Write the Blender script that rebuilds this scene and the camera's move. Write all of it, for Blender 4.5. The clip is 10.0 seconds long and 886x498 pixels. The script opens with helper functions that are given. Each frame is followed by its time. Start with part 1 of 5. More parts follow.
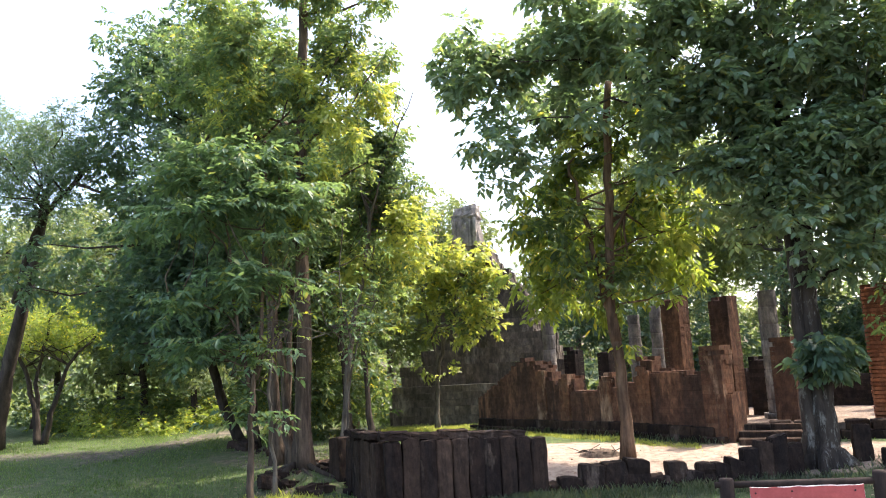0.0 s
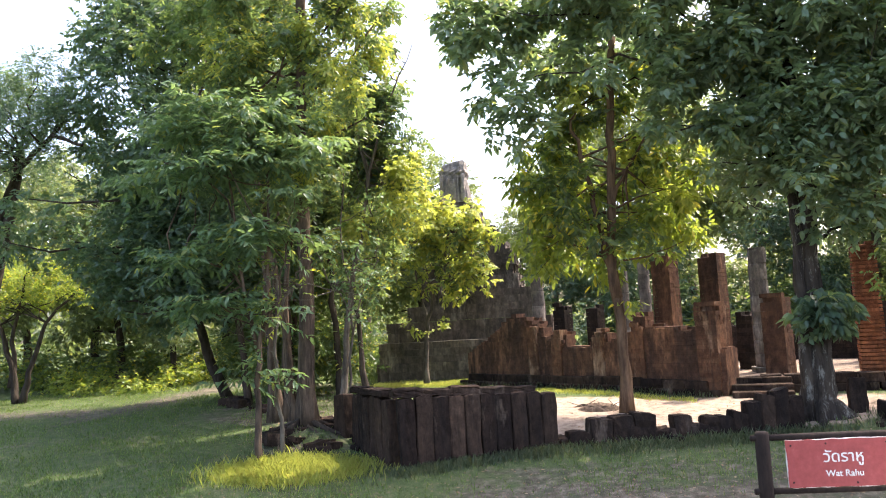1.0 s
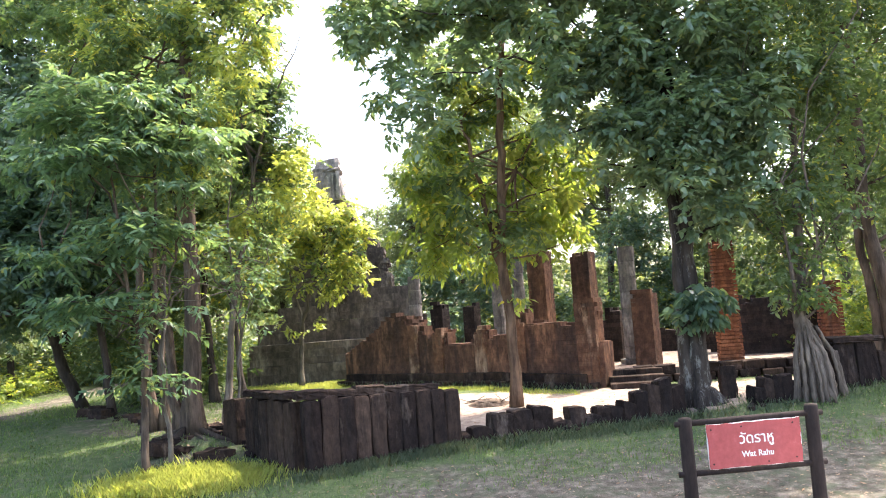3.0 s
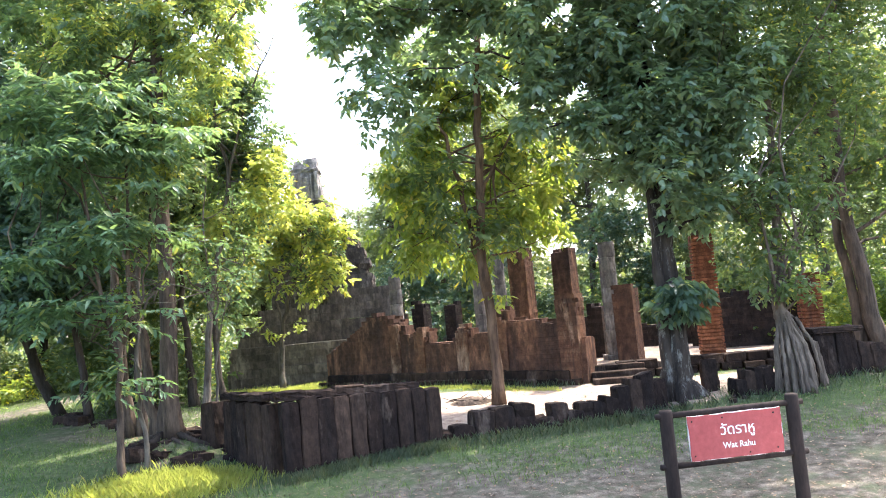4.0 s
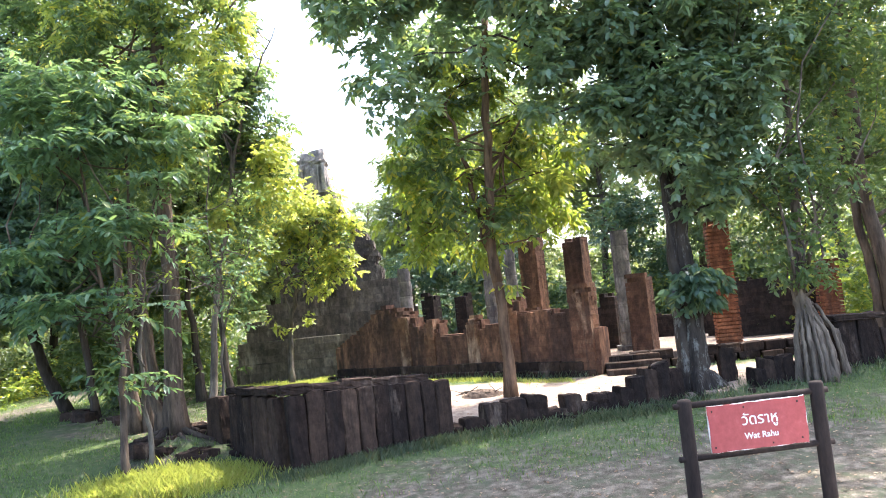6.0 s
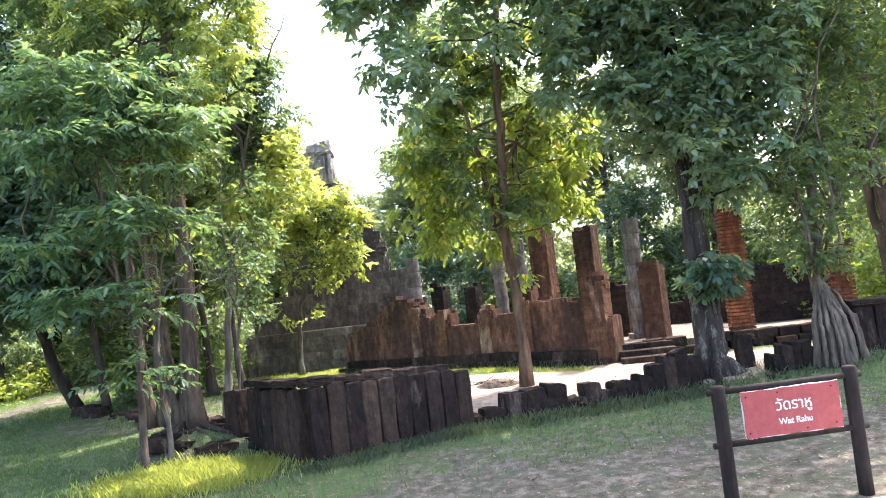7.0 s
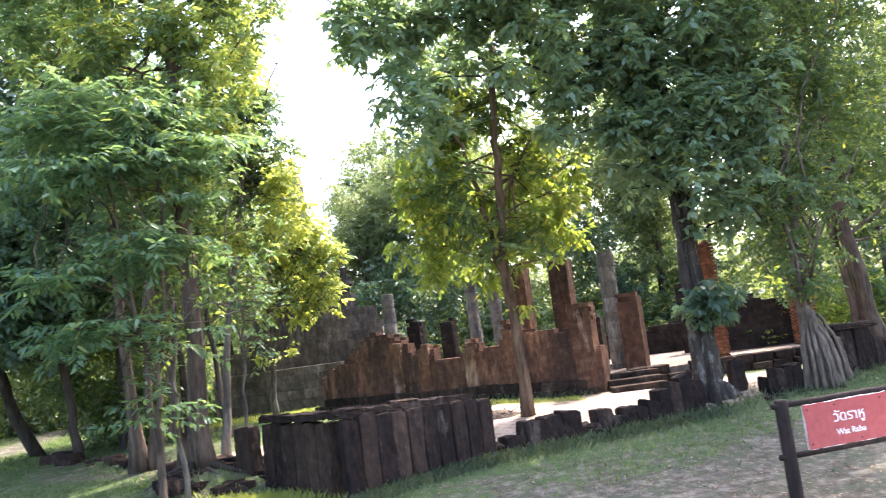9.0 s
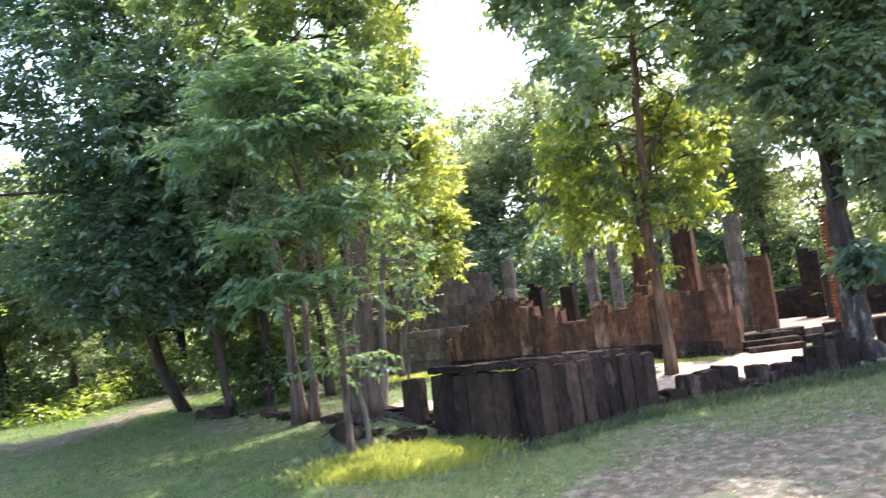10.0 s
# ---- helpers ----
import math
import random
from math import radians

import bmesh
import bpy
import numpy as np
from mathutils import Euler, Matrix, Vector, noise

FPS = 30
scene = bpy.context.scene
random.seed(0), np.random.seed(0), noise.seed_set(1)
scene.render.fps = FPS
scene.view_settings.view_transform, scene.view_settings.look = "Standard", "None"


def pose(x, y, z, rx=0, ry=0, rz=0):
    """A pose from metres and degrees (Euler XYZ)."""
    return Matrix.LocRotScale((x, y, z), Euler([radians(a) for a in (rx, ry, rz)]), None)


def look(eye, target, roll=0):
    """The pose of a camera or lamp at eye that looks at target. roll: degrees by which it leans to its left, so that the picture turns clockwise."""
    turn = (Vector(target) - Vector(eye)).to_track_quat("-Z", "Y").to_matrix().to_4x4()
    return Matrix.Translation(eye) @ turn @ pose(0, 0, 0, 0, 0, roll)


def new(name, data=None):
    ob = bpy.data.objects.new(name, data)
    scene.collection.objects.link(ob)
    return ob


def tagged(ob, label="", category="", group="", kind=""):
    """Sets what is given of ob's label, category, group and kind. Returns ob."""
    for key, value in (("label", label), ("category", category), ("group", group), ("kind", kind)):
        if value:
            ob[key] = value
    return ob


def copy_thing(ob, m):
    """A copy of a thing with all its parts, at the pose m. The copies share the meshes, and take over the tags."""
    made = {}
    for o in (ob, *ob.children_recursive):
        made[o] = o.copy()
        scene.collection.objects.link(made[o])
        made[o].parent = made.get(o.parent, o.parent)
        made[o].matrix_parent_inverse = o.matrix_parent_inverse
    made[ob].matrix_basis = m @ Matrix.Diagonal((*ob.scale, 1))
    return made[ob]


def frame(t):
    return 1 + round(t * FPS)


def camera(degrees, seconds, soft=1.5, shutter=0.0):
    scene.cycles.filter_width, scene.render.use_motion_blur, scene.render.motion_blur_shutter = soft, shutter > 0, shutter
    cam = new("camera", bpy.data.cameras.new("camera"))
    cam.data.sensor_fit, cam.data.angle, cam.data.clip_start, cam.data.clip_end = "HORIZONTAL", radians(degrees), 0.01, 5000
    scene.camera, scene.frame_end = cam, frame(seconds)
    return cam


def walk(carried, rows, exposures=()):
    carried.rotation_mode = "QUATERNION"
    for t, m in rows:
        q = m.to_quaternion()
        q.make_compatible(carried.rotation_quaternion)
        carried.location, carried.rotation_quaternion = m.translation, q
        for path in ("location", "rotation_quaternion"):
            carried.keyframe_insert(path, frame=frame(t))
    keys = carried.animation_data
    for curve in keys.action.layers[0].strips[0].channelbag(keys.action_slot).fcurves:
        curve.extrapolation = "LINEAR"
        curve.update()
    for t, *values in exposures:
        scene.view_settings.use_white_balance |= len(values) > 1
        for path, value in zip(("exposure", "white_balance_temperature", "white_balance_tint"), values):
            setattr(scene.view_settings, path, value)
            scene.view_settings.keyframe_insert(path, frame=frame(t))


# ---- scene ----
cam = camera(58.0, 10.0, soft=1.0, shutter=0.35)
PATH = [
    (0, (2.317, 0.296, 1.905), (1.891, 2.228, 2.198), -3.1),
    (0.5, (1.901, 0.239, 1.945), (1.528, 2.19, 2.179), -3.1),
    (1, (1.564, 0.222, 1.969), (1.233, 2.187, 2.147), -3.3),
    (1.5, (1.209, 0.156, 1.964), (0.929, 2.129, 2.132), -3.6),
    (2, (0.897, 0.171, 1.968), (0.708, 2.155, 2.134), -3.8),
    (2.5, (0.737, 0.325, 1.962), (0.672, 2.317, 2.127), -4.0),
    (3, (0.625, 0.271, 1.99), (0.697, 2.264, 2.144), -4.2),
    (4.5, (0.749, 0.472, 1.899), (0.864, 2.462, 2.054), -5.3),
    (5, (0.777, 0.552, 1.887), (0.88, 2.543, 2.043), -5.3),
    (5.5, (0.781, 0.632, 1.867), (0.873, 2.624, 2.021), -5.6),
    (7, (0.436, 0.773, 1.877), (0.53, 2.767, 1.998), -6.6),
    (7.5, (0.149, 0.828, 1.888), (0.288, 2.819, 2.014), -7.0),
    (8, (-0.175, 0.812, 1.91), (0.072, 2.791, 2.058), -7.4),
    (8.5, (-0.67, 0.767, 1.935), (-0.309, 2.727, 2.105), -7.3),
    (9, (-1.135, 0.84, 1.876), (-0.799, 2.802, 2.076), -7.6),
    (9.5, (-1.923, 0.851, 1.937), (-1.639, 2.822, 2.125), -6.7),
    (10, (-2.739, 0.755, 1.745), (-2.54, 2.738, 1.911), -7.5),
]
walk(cam, [(t, look(eye, target, roll)) for t, eye, target, roll in PATH],
     [(0, 2.20, 6500, 15), (1.5, 2.34, 6750, 18), (2.5, 2.47, 6700, 17), (3.0, 2.77, 6450, 16), (4.0, 2.84, 6150, 14), (7, 2.83, 6100, 15), (10, 2.83, 6100, 18)])

# ---- world, sun, exposure ----
SUN_AZ, SUN_EL = 48.0, 57.5      # degrees from +y towards +x, degrees above the ground
world = bpy.data.worlds.new("sky")
scene.world = world
world.use_nodes = True
wn = world.node_tree.nodes
sky = wn.new("ShaderNodeTexSky")
sky.sky_type, sky.sun_disc = "NISHITA", False
sky.sun_elevation, sky.sun_rotation = radians(SUN_EL), radians(SUN_AZ)
sky.air_density, sky.dust_density, sky.ozone_density = 1.0, 4.0, 1.0
wn["Background"].inputs["Strength"].default_value = 0.15
world.node_tree.links.new(sky.outputs[0], wn["Background"].inputs["Color"])
sun_data = bpy.data.lights.new("sun", "SUN")
sun_data.energy, sun_data.angle, sun_data.color = 2.15, radians(0.6), (1.0, 0.93, 0.80)
sun = new("sun", sun_data)
sun_way = Vector((math.sin(radians(SUN_AZ)) * math.cos(radians(SUN_EL)), math.cos(radians(SUN_AZ)) * math.cos(radians(SUN_EL)), math.sin(radians(SUN_EL))))
sun.matrix_world = look(sun_way * 60, (0, 0, 0))

rng = np.random.default_rng(7)


# ---- materials ----
def material(name, build):
    m = bpy.data.materials.new(name)
    m.use_nodes = True
    nt = m.node_tree
    nt.nodes.clear()
    out = nt.nodes.new("ShaderNodeOutputMaterial")

    nt.links.new(build(nt), out.inputs["Surface"])
    return m


def ramp(nt, fac, *stops):
    n = nt.nodes.new("ShaderNodeValToRGB")
    el = n.color_ramp.elements
    while len(el) < len(stops):
        el.new(0.5)
    for e, (p, c) in zip(el, stops):
        e.position = p
        e.color = (*c, 1.0) if len(c) == 3 else c
    nt.links.new(fac, n.inputs["Fac"])
    return n.outputs["Color"]


def blend(nt, fac, a, b, kind="MIX"):
    n = nt.nodes.new("ShaderNodeMix")
    n.data_type, n.blend_type = "RGBA", kind
    for sock, v in ((n.inputs["Factor"], fac), (n.inputs[6], a), (n.inputs[7], b)):
        if isinstance(v, bpy.types.NodeSocket):
            nt.links.new(v, sock)
        elif isinstance(v, (int, float)):
            sock.default_value = v
        else:
            sock.default_value = (*v, 1.0)
    return n.outputs[2]


def noise_of(nt, scale, detail=4.0, rough=0.6, stretch=None, world_space=False):
    co = nt.nodes.new("ShaderNodeNewGeometry").outputs["Position"] if world_space else nt.nodes.new("ShaderNodeTexCoord").outputs["Object"]
    if stretch:
        mp = nt.nodes.new("ShaderNodeMapping")
        mp.inputs["Scale"].default_value = stretch
        nt.links.new(co, mp.inputs["Vector"])
        co = mp.outputs[0]
    n = nt.nodes.new("ShaderNodeTexNoise")
    n.inputs["Scale"].default_value, n.inputs["Detail"].default_value, n.inputs["Roughness"].default_value = scale, detail, rough
    nt.links.new(co, n.inputs["Vector"])
    return n.outputs["Fac"]


def surface(nt, colour, rough=0.85, bump=None, strength=0.4, dist=0.02, spec=0.3):
    p = nt.nodes.new("ShaderNodeBsdfPrincipled")
    p.inputs["Specular IOR Level"].default_value = spec
    for key, v in (("Base Color", colour), ("Roughness", rough)):
        if isinstance(v, bpy.types.NodeSocket):
            nt.links.new(v, p.inputs[key])
        elif isinstance(v, (int, float)):
            p.inputs[key].default_value = v
        else:
            p.inputs[key].default_value = (*v, 1.0)
    if bump is not None:
        b = nt.nodes.new("ShaderNodeBump")
        b.inputs["Strength"].default_value, b.inputs["Distance"].default_value = strength, dist
        nt.links.new(bump, b.inputs["Height"])
        nt.links.new(b.outputs[0], p.inputs["Normal"])
    return p.outputs[0]


def leaf_material(name, dark, light, old, through_light=0.45, gloss=0.35):
    """Leaves: each one of its own green, some yellowed by age and painted backlight, letting part of the light through.
    """
    def build(nt):
        geo = nt.nodes.new("ShaderNodeNewGeometry")
        patch = noise_of(nt, 0.7, 3, world_space=True)
        # old also colours in the leaves that look yellow with sun behind them
        one = ramp(nt, geo.outputs["Random Per Island"], (0.0, dark), (0.72, light), (0.88, light), (1.0, old))
        col = blend(nt, ramp(nt, patch, (0.35, (0, 0, 0)), (0.7, (0.6, 0.6, 0.6))), one, light)
        top = surface(nt, col, 0.42, spec=gloss)
        tr = nt.nodes.new("ShaderNodeBsdfTranslucent")
        warm = blend(nt, 1.0, col, (2.25, 2.0, 0.95), "MULTIPLY")
        nt.links.new(warm, tr.inputs["Color"])
        mx = nt.nodes.new("ShaderNodeMixShader")
        mx.inputs[0].default_value = through_light
        nt.links.new(top, mx.inputs[1])
        nt.links.new(tr.outputs[0], mx.inputs[2])
        return mx.outputs[0]
    return material(name, build)


def bark_material(name, dark, light, lichen=None):
    def build(nt):
        furrow = noise_of(nt, 9, 5, 0.65, (1.0, 1.0, 0.16))
        rough_patch = noise_of(nt, 2.2, 4, 0.6)
        col = ramp(nt, furrow, (0.36, dark), (0.64, light))
        col = blend(nt, ramp(nt, rough_patch, (0.4, (0, 0, 0)), (0.65, (0.55, 0.55, 0.55))), col, dark)
        if lichen:
            spot = noise_of(nt, 8.5, 6, 0.75, (1, 1, 0.28))
            col = blend(nt, ramp(nt, spot, (0.55, (0, 0, 0)), (0.63, (1, 1, 1))), col, lichen)
        return surface(nt, col, 0.9, furrow, 1.0, 0.06, 0.15)
    return material(name, build)


def masonry_material(name, dark, mid, light, stain, pale=None, pale_at=0.62, pits=30.0):
    """Weathered masonry: each piece of its own tone, rain stains, pale remains of plaster or lichen."""
    def build(nt):
        info = nt.nodes.new("ShaderNodeObjectInfo")
        geo = nt.nodes.new("ShaderNodeNewGeometry")
        add = nt.nodes.new("ShaderNodeMath")
        add.operation = "ADD"
        nt.links.new(info.outputs["Random"], add.inputs[0])
        nt.links.new(geo.outputs["Random Per Island"], add.inputs[1])
        fr = nt.nodes.new("ShaderNodeMath")
        fr.operation = "FRACT"
        nt.links.new(add.outputs[0], fr.inputs[0])
        col = ramp(nt, fr.outputs[0], (0.0, dark), (0.5, mid), (1.0, light))
        big = noise_of(nt, 1.3, 5, 0.65, (1, 1, 0.35), True)
        col = blend(nt, ramp(nt, big, (0.42, (0, 0, 0)), (0.68, (0.85, 0.85, 0.85))), col, stain)
        fine = noise_of(nt, pits, 5, 0.7, None, True)
        col = blend(nt, 0.5, col, ramp(nt, fine, (0.3, (0.35, 0.35, 0.35)), (0.7, (1.15, 1.1, 1.05))), "MULTIPLY")
        if pale:
            spot = noise_of(nt, 2.1, 6, 0.7, (1, 1, 0.3), True)
            col = blend(nt, ramp(nt, spot, (pale_at, (0, 0, 0)), (pale_at + 0.10, (0.75, 0.75, 0.75))), col, pale)
        streak = noise_of(nt, 6.5, 5, 0.65, (1, 1, 0.07), True)
        col = blend(nt, ramp(nt, streak, (0.50, (0, 0, 0)), (0.66, (0.7, 0.7, 0.7))), col, stain)
        mottle = noise_of(nt, 9, 5, 0.7, (1, 1, 0.55), True)
        col = blend(nt, 0.75, col, ramp(nt, mottle, (0.33, (0.5, 0.5, 0.52)), (0.5, (0.95, 0.94, 0.93)), (0.68, (1.6, 1.5, 1.4))), "MULTIPLY")
        speck = noise_of(nt, 48, 4, 0.75, None, True)
        col = blend(nt, ramp(nt, speck, (0.60, (0, 0, 0)), (0.70, (0.5, 0.5, 0.5))), col, light)
        relief = blend(nt, 0.45, fine, speck)
        return surface(nt, col, 0.95, relief, 0.9, 0.03, 0.06)
    return material(name, build)


M_LAT = masonry_material("laterite", (0.028, 0.020, 0.017), (0.046, 0.032, 0.025), (0.080, 0.054, 0.040), (0.019, 0.016, 0.015), (0.17, 0.13, 0.10), 0.575, 14)
M_LAT_PALE = masonry_material("laterite_with_lime", (0.125, 0.108, 0.094), (0.165, 0.143, 0.124), (0.205, 0.178, 0.153), (0.055, 0.05, 0.046), (0.33, 0.295, 0.25), 0.56, 12)
M_BRICK = masonry_material("brick_old", (0.122, 0.070, 0.049), (0.128, 0.073, 0.051), (0.137, 0.079, 0.054), (0.046, 0.035, 0.031), (0.27, 0.15, 0.094), 0.54, 12)
M_BRICK_RED = masonry_material("brick_orange", (0.20, 0.076, 0.038), (0.27, 0.105, 0.05), (0.33, 0.135, 0.068), (0.085, 0.045, 0.034), (0.36, 0.26, 0.18), 0.74, 22)
M_BRICK_DARK = masonry_material("brick_blackened", (0.034, 0.028, 0.026), (0.044, 0.035, 0.031), (0.060, 0.045, 0.038), (0.022, 0.020, 0.020), (0.15, 0.13, 0.11), 0.68, 18)
M_PLASTER = masonry_material("lime_plaster", (0.20, 0.187, 0.17), (0.235, 0.22, 0.20), (0.27, 0.25, 0.23), (0.085, 0.08, 0.08), (0.42, 0.40, 0.37), 0.60, 14)
# tower plaster, its colour lightened for the bright haze over it
M_STUCCO = masonry_material("stucco_haze_paled", (0.30, 0.275, 0.25), (0.34, 0.315, 0.285), (0.38, 0.35, 0.32), (0.15, 0.135, 0.12), (0.48, 0.45, 0.41), 0.58, 9)
M_PLASTER_WORN = masonry_material("worn_plaster_on_brick", (0.155, 0.082, 0.052), (0.175, 0.095, 0.060), (0.195, 0.112, 0.072), (0.06, 0.042, 0.035), (0.38, 0.27, 0.19), 0.52, 12)
M_BARK = bark_material("bark_brown", (0.045, 0.033, 0.025), (0.175, 0.125, 0.09))
M_BARK_WARM = bark_material("bark_warm", (0.058, 0.036, 0.023), (0.215, 0.138, 0.085))
M_BARK_PALE = bark_material("bark_lichen", (0.025, 0.02, 0.017), (0.078, 0.062, 0.048), (0.185, 0.175, 0.15))
M_BARK_GREY = bark_material("bark_grey", (0.06, 0.05, 0.04), (0.22, 0.185, 0.145))
M_BARK_FIG = bark_material("bark_fig", (0.062, 0.048, 0.037), (0.24, 0.19, 0.142))
M_BARK_BARE = bark_material("bark_bare", (0.075, 0.062, 0.05), (0.21, 0.178, 0.14))
M_BARK_DARK = bark_material("bark_dark", (0.03, 0.024, 0.02), (0.09, 0.07, 0.055))
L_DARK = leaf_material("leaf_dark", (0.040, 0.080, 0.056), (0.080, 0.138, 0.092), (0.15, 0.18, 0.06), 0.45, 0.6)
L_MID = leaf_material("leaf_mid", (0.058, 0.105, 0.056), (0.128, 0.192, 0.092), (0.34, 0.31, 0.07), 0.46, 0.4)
# darker green with shade put into the leaf colour
L_SHADE = leaf_material("leaf_shade_tinted", (0.047, 0.083, 0.040), (0.088, 0.139, 0.057), (0.34, 0.32, 0.05), 0.5, 0.6)
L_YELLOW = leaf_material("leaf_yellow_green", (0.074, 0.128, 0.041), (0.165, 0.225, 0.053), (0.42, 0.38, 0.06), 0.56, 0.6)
# yellower green with sunlight put into the leaf colour
L_BRIGHT = leaf_material("leaf_sun_tinted", (0.145, 0.210, 0.062), (0.275, 0.325, 0.095), (0.44, 0.40, 0.09), 0.48, 0.6)
L_TEAK = leaf_material("leaf_broad", (0.086, 0.148, 0.102), (0.148, 0.22, 0.142), (0.26, 0.26, 0.06), 0.45, 0.8)
L_SAP = leaf_material("leaf_soft", (0.062, 0.120, 0.074), (0.108, 0.178, 0.105), (0.24, 0.25, 0.07), 0.45, 0.35)
# leaves of distant trees, paled to put haze into the colour
L_FAR = leaf_material("leaf_far_hazed", (0.085, 0.125, 0.075), (0.14, 0.19, 0.10), (0.22, 0.23, 0.10), 0.45, 0.5)
M_GRASS = leaf_material("grass_blade", (0.068, 0.122, 0.046), (0.122, 0.200, 0.066), (0.27, 0.25, 0.14), 0.4, 0.2)
# long grass, greyer than the turf: the shade is in its colour
M_GRASS_LONG = leaf_material("grass_long_shade_tint", (0.070, 0.102, 0.068), (0.115, 0.155, 0.10), (0.24, 0.22, 0.16), 0.25, 0.2)
# sunlight on the grass is put into this yellow blade colour
M_GRASS_SUN = leaf_material("grass_sun_tinted", (0.25, 0.32, 0.09), (0.38, 0.43, 0.14), (0.46, 0.43, 0.20), 0.34, 0.2)
M_DRY = leaf_material("dry_leaf", (0.10, 0.06, 0.035), (0.22, 0.14, 0.08), (0.35, 0.26, 0.16), 0.1, 0.2)


def ground_build(nt):
    zone = nt.nodes.new("ShaderNodeAttribute")
    zone.attribute_name = "zone"
    sep = nt.nodes.new("ShaderNodeSeparateColor")
    nt.links.new(zone.outputs["Color"], sep.inputs[0])
    ragged = noise_of(nt, 2.2, 6, 0.7)
    fine = noise_of(nt, 28, 5, 0.7)
    mid = noise_of(nt, 7, 5, 0.65)

    def mask(src, low=0.40, high=0.60):
        a = nt.nodes.new("ShaderNodeMath")
        a.operation = "MULTIPLY_ADD"
        nt.links.new(ragged, a.inputs[0])
        a.inputs[1].default_value = 0.9
        nt.links.new(src, a.inputs[2])
        b = nt.nodes.new("ShaderNodeMath")
        b.operation = "SUBTRACT"
        nt.links.new(a.outputs[0], b.inputs[0])
        b.inputs[1].default_value = 0.45
        return ramp(nt, b.outputs[0], (low, (0, 0, 0)), (high, (1, 1, 1)))

    turf = ramp(nt, mid, (0.3, (0.048, 0.074, 0.030)), (0.5, (0.080, 0.114, 0.046)), (0.75, (0.150, 0.145, 0.092)))
    turf = blend(nt, 0.6, turf, ramp(nt, fine, (0.3, (0.5, 0.5, 0.45)), (0.7, (1.3, 1.25, 1.1))), "MULTIPLY")
    # dark mottles of the sand: dappled leaf shade put into colour, and brown debris
    sand = ramp(nt, mid, (0.32, (0.19, 0.135, 0.10)), (0.5, (0.33, 0.255, 0.195)), (0.70, (0.43, 0.35, 0.28)))
    sand = blend(nt, ramp(nt, fine, (0.58, (0, 0, 0)), (0.72, (0.5, 0.5, 0.5))), sand, (0.20, 0.14, 0.10))
    dirt = ramp(nt, mid, (0.36, (0.058, 0.051, 0.037)), (0.5, (0.118, 0.101, 0.077)), (0.66, (0.25, 0.216, 0.172)))
    dirt = blend(nt, ramp(nt, fine, (0.5, (0, 0, 0)), (0.62, (0.65, 0.65, 0.65))), dirt, (0.085, 0.078, 0.05))
    grit = noise_of(nt, 75, 4, 0.75)
    dirt = blend(nt, 0.7, dirt, ramp(nt, grit, (0.34, (0.45, 0.44, 0.42)), (0.5, (1, 1, 1)), (0.66, (1.5, 1.45, 1.4))), "MULTIPLY")
    worn = noise_of(nt, 1.1, 6, 0.72)
    turf = blend(nt, ramp(nt, worn, (0.56, (0, 0, 0)), (0.66, (0.45, 0.45, 0.45))), turf, dirt)
    tuft = noise_of(nt, 3.6, 6, 0.75)
    dirt = blend(nt, ramp(nt, tuft, (0.48, (0, 0, 0)), (0.58, (0.75, 0.75, 0.75))), dirt, (0.066, 0.080, 0.046))
    col = blend(nt, mask(sep.outputs[1]), turf, dirt)
    col = blend(nt, mask(sep.outputs[0]), col, sand)
    return surface(nt, col, 0.95, fine, 0.8, 0.03, 0.1)


M_GROUND = material("ground_earth", ground_build)
M_FLOOR = masonry_material("temple_floor", (0.30, 0.24, 0.19), (0.38, 0.31, 0.25), (0.46, 0.39, 0.31), (0.17, 0.13, 0.10), (0.55, 0.47, 0.38), 0.62, 14)


def red_build(nt):
    spot = noise_of(nt, 14, 6, 0.7)
    col = ramp(nt, spot, (0.30, (0.26, 0.045, 0.045)), (0.6, (0.36, 0.07, 0.065)), (0.75, (0.41, 0.11, 0.10)))
    return surface(nt, col, 0.55, spot, 0.15, 0.004, 0.4)


def white_build(nt):
    spot = noise_of(nt, 11, 6, 0.75)
    return surface(nt, ramp(nt, spot, (0.3, (0.55, 0.52, 0.48)), (0.55, (0.78, 0.77, 0.74))), 0.6, spot, 0.2, 0.004)


def post_build(nt):
    grain = noise_of(nt, 14, 6, 0.7, (1, 1, 0.2))
    return surface(nt, ramp(nt, grain, (0.3, (0.013, 0.010, 0.009)), (0.7, (0.042, 0.031, 0.026))), 0.9, grain, 0.6, 0.01, 0.12)


def rusty_build(nt):
    spot = noise_of(nt, 2.4, 6, 0.6)
    col = ramp(nt, spot, (0.38, (0.72, 0.72, 0.70)), (0.60, (0.66, 0.63, 0.58)), (0.66, (0.42, 0.2, 0.07)), (0.8, (0.28, 0.11, 0.04)))
    return surface(nt, col, 0.6, spot, 0.2, 0.01)


M_RED, M_WHITE, M_POST, M_RUSTY = material("sign_red", red_build), material("sign_white", white_build), material("post_brown", post_build), material("painted_rusty", rusty_build)


# ---- mesh tools ----
def mesh_of(name, verts, faces, mat, smooth=False):
    me = bpy.data.meshes.new(name)
    me.from_pydata([tuple(v) for v in verts], [], [tuple(f) for f in faces])
    me.materials.append(mat)
    if smooth:
        me.polygons.foreach_set("use_smooth", [True] * len(me.polygons))
    me.update()
    return me


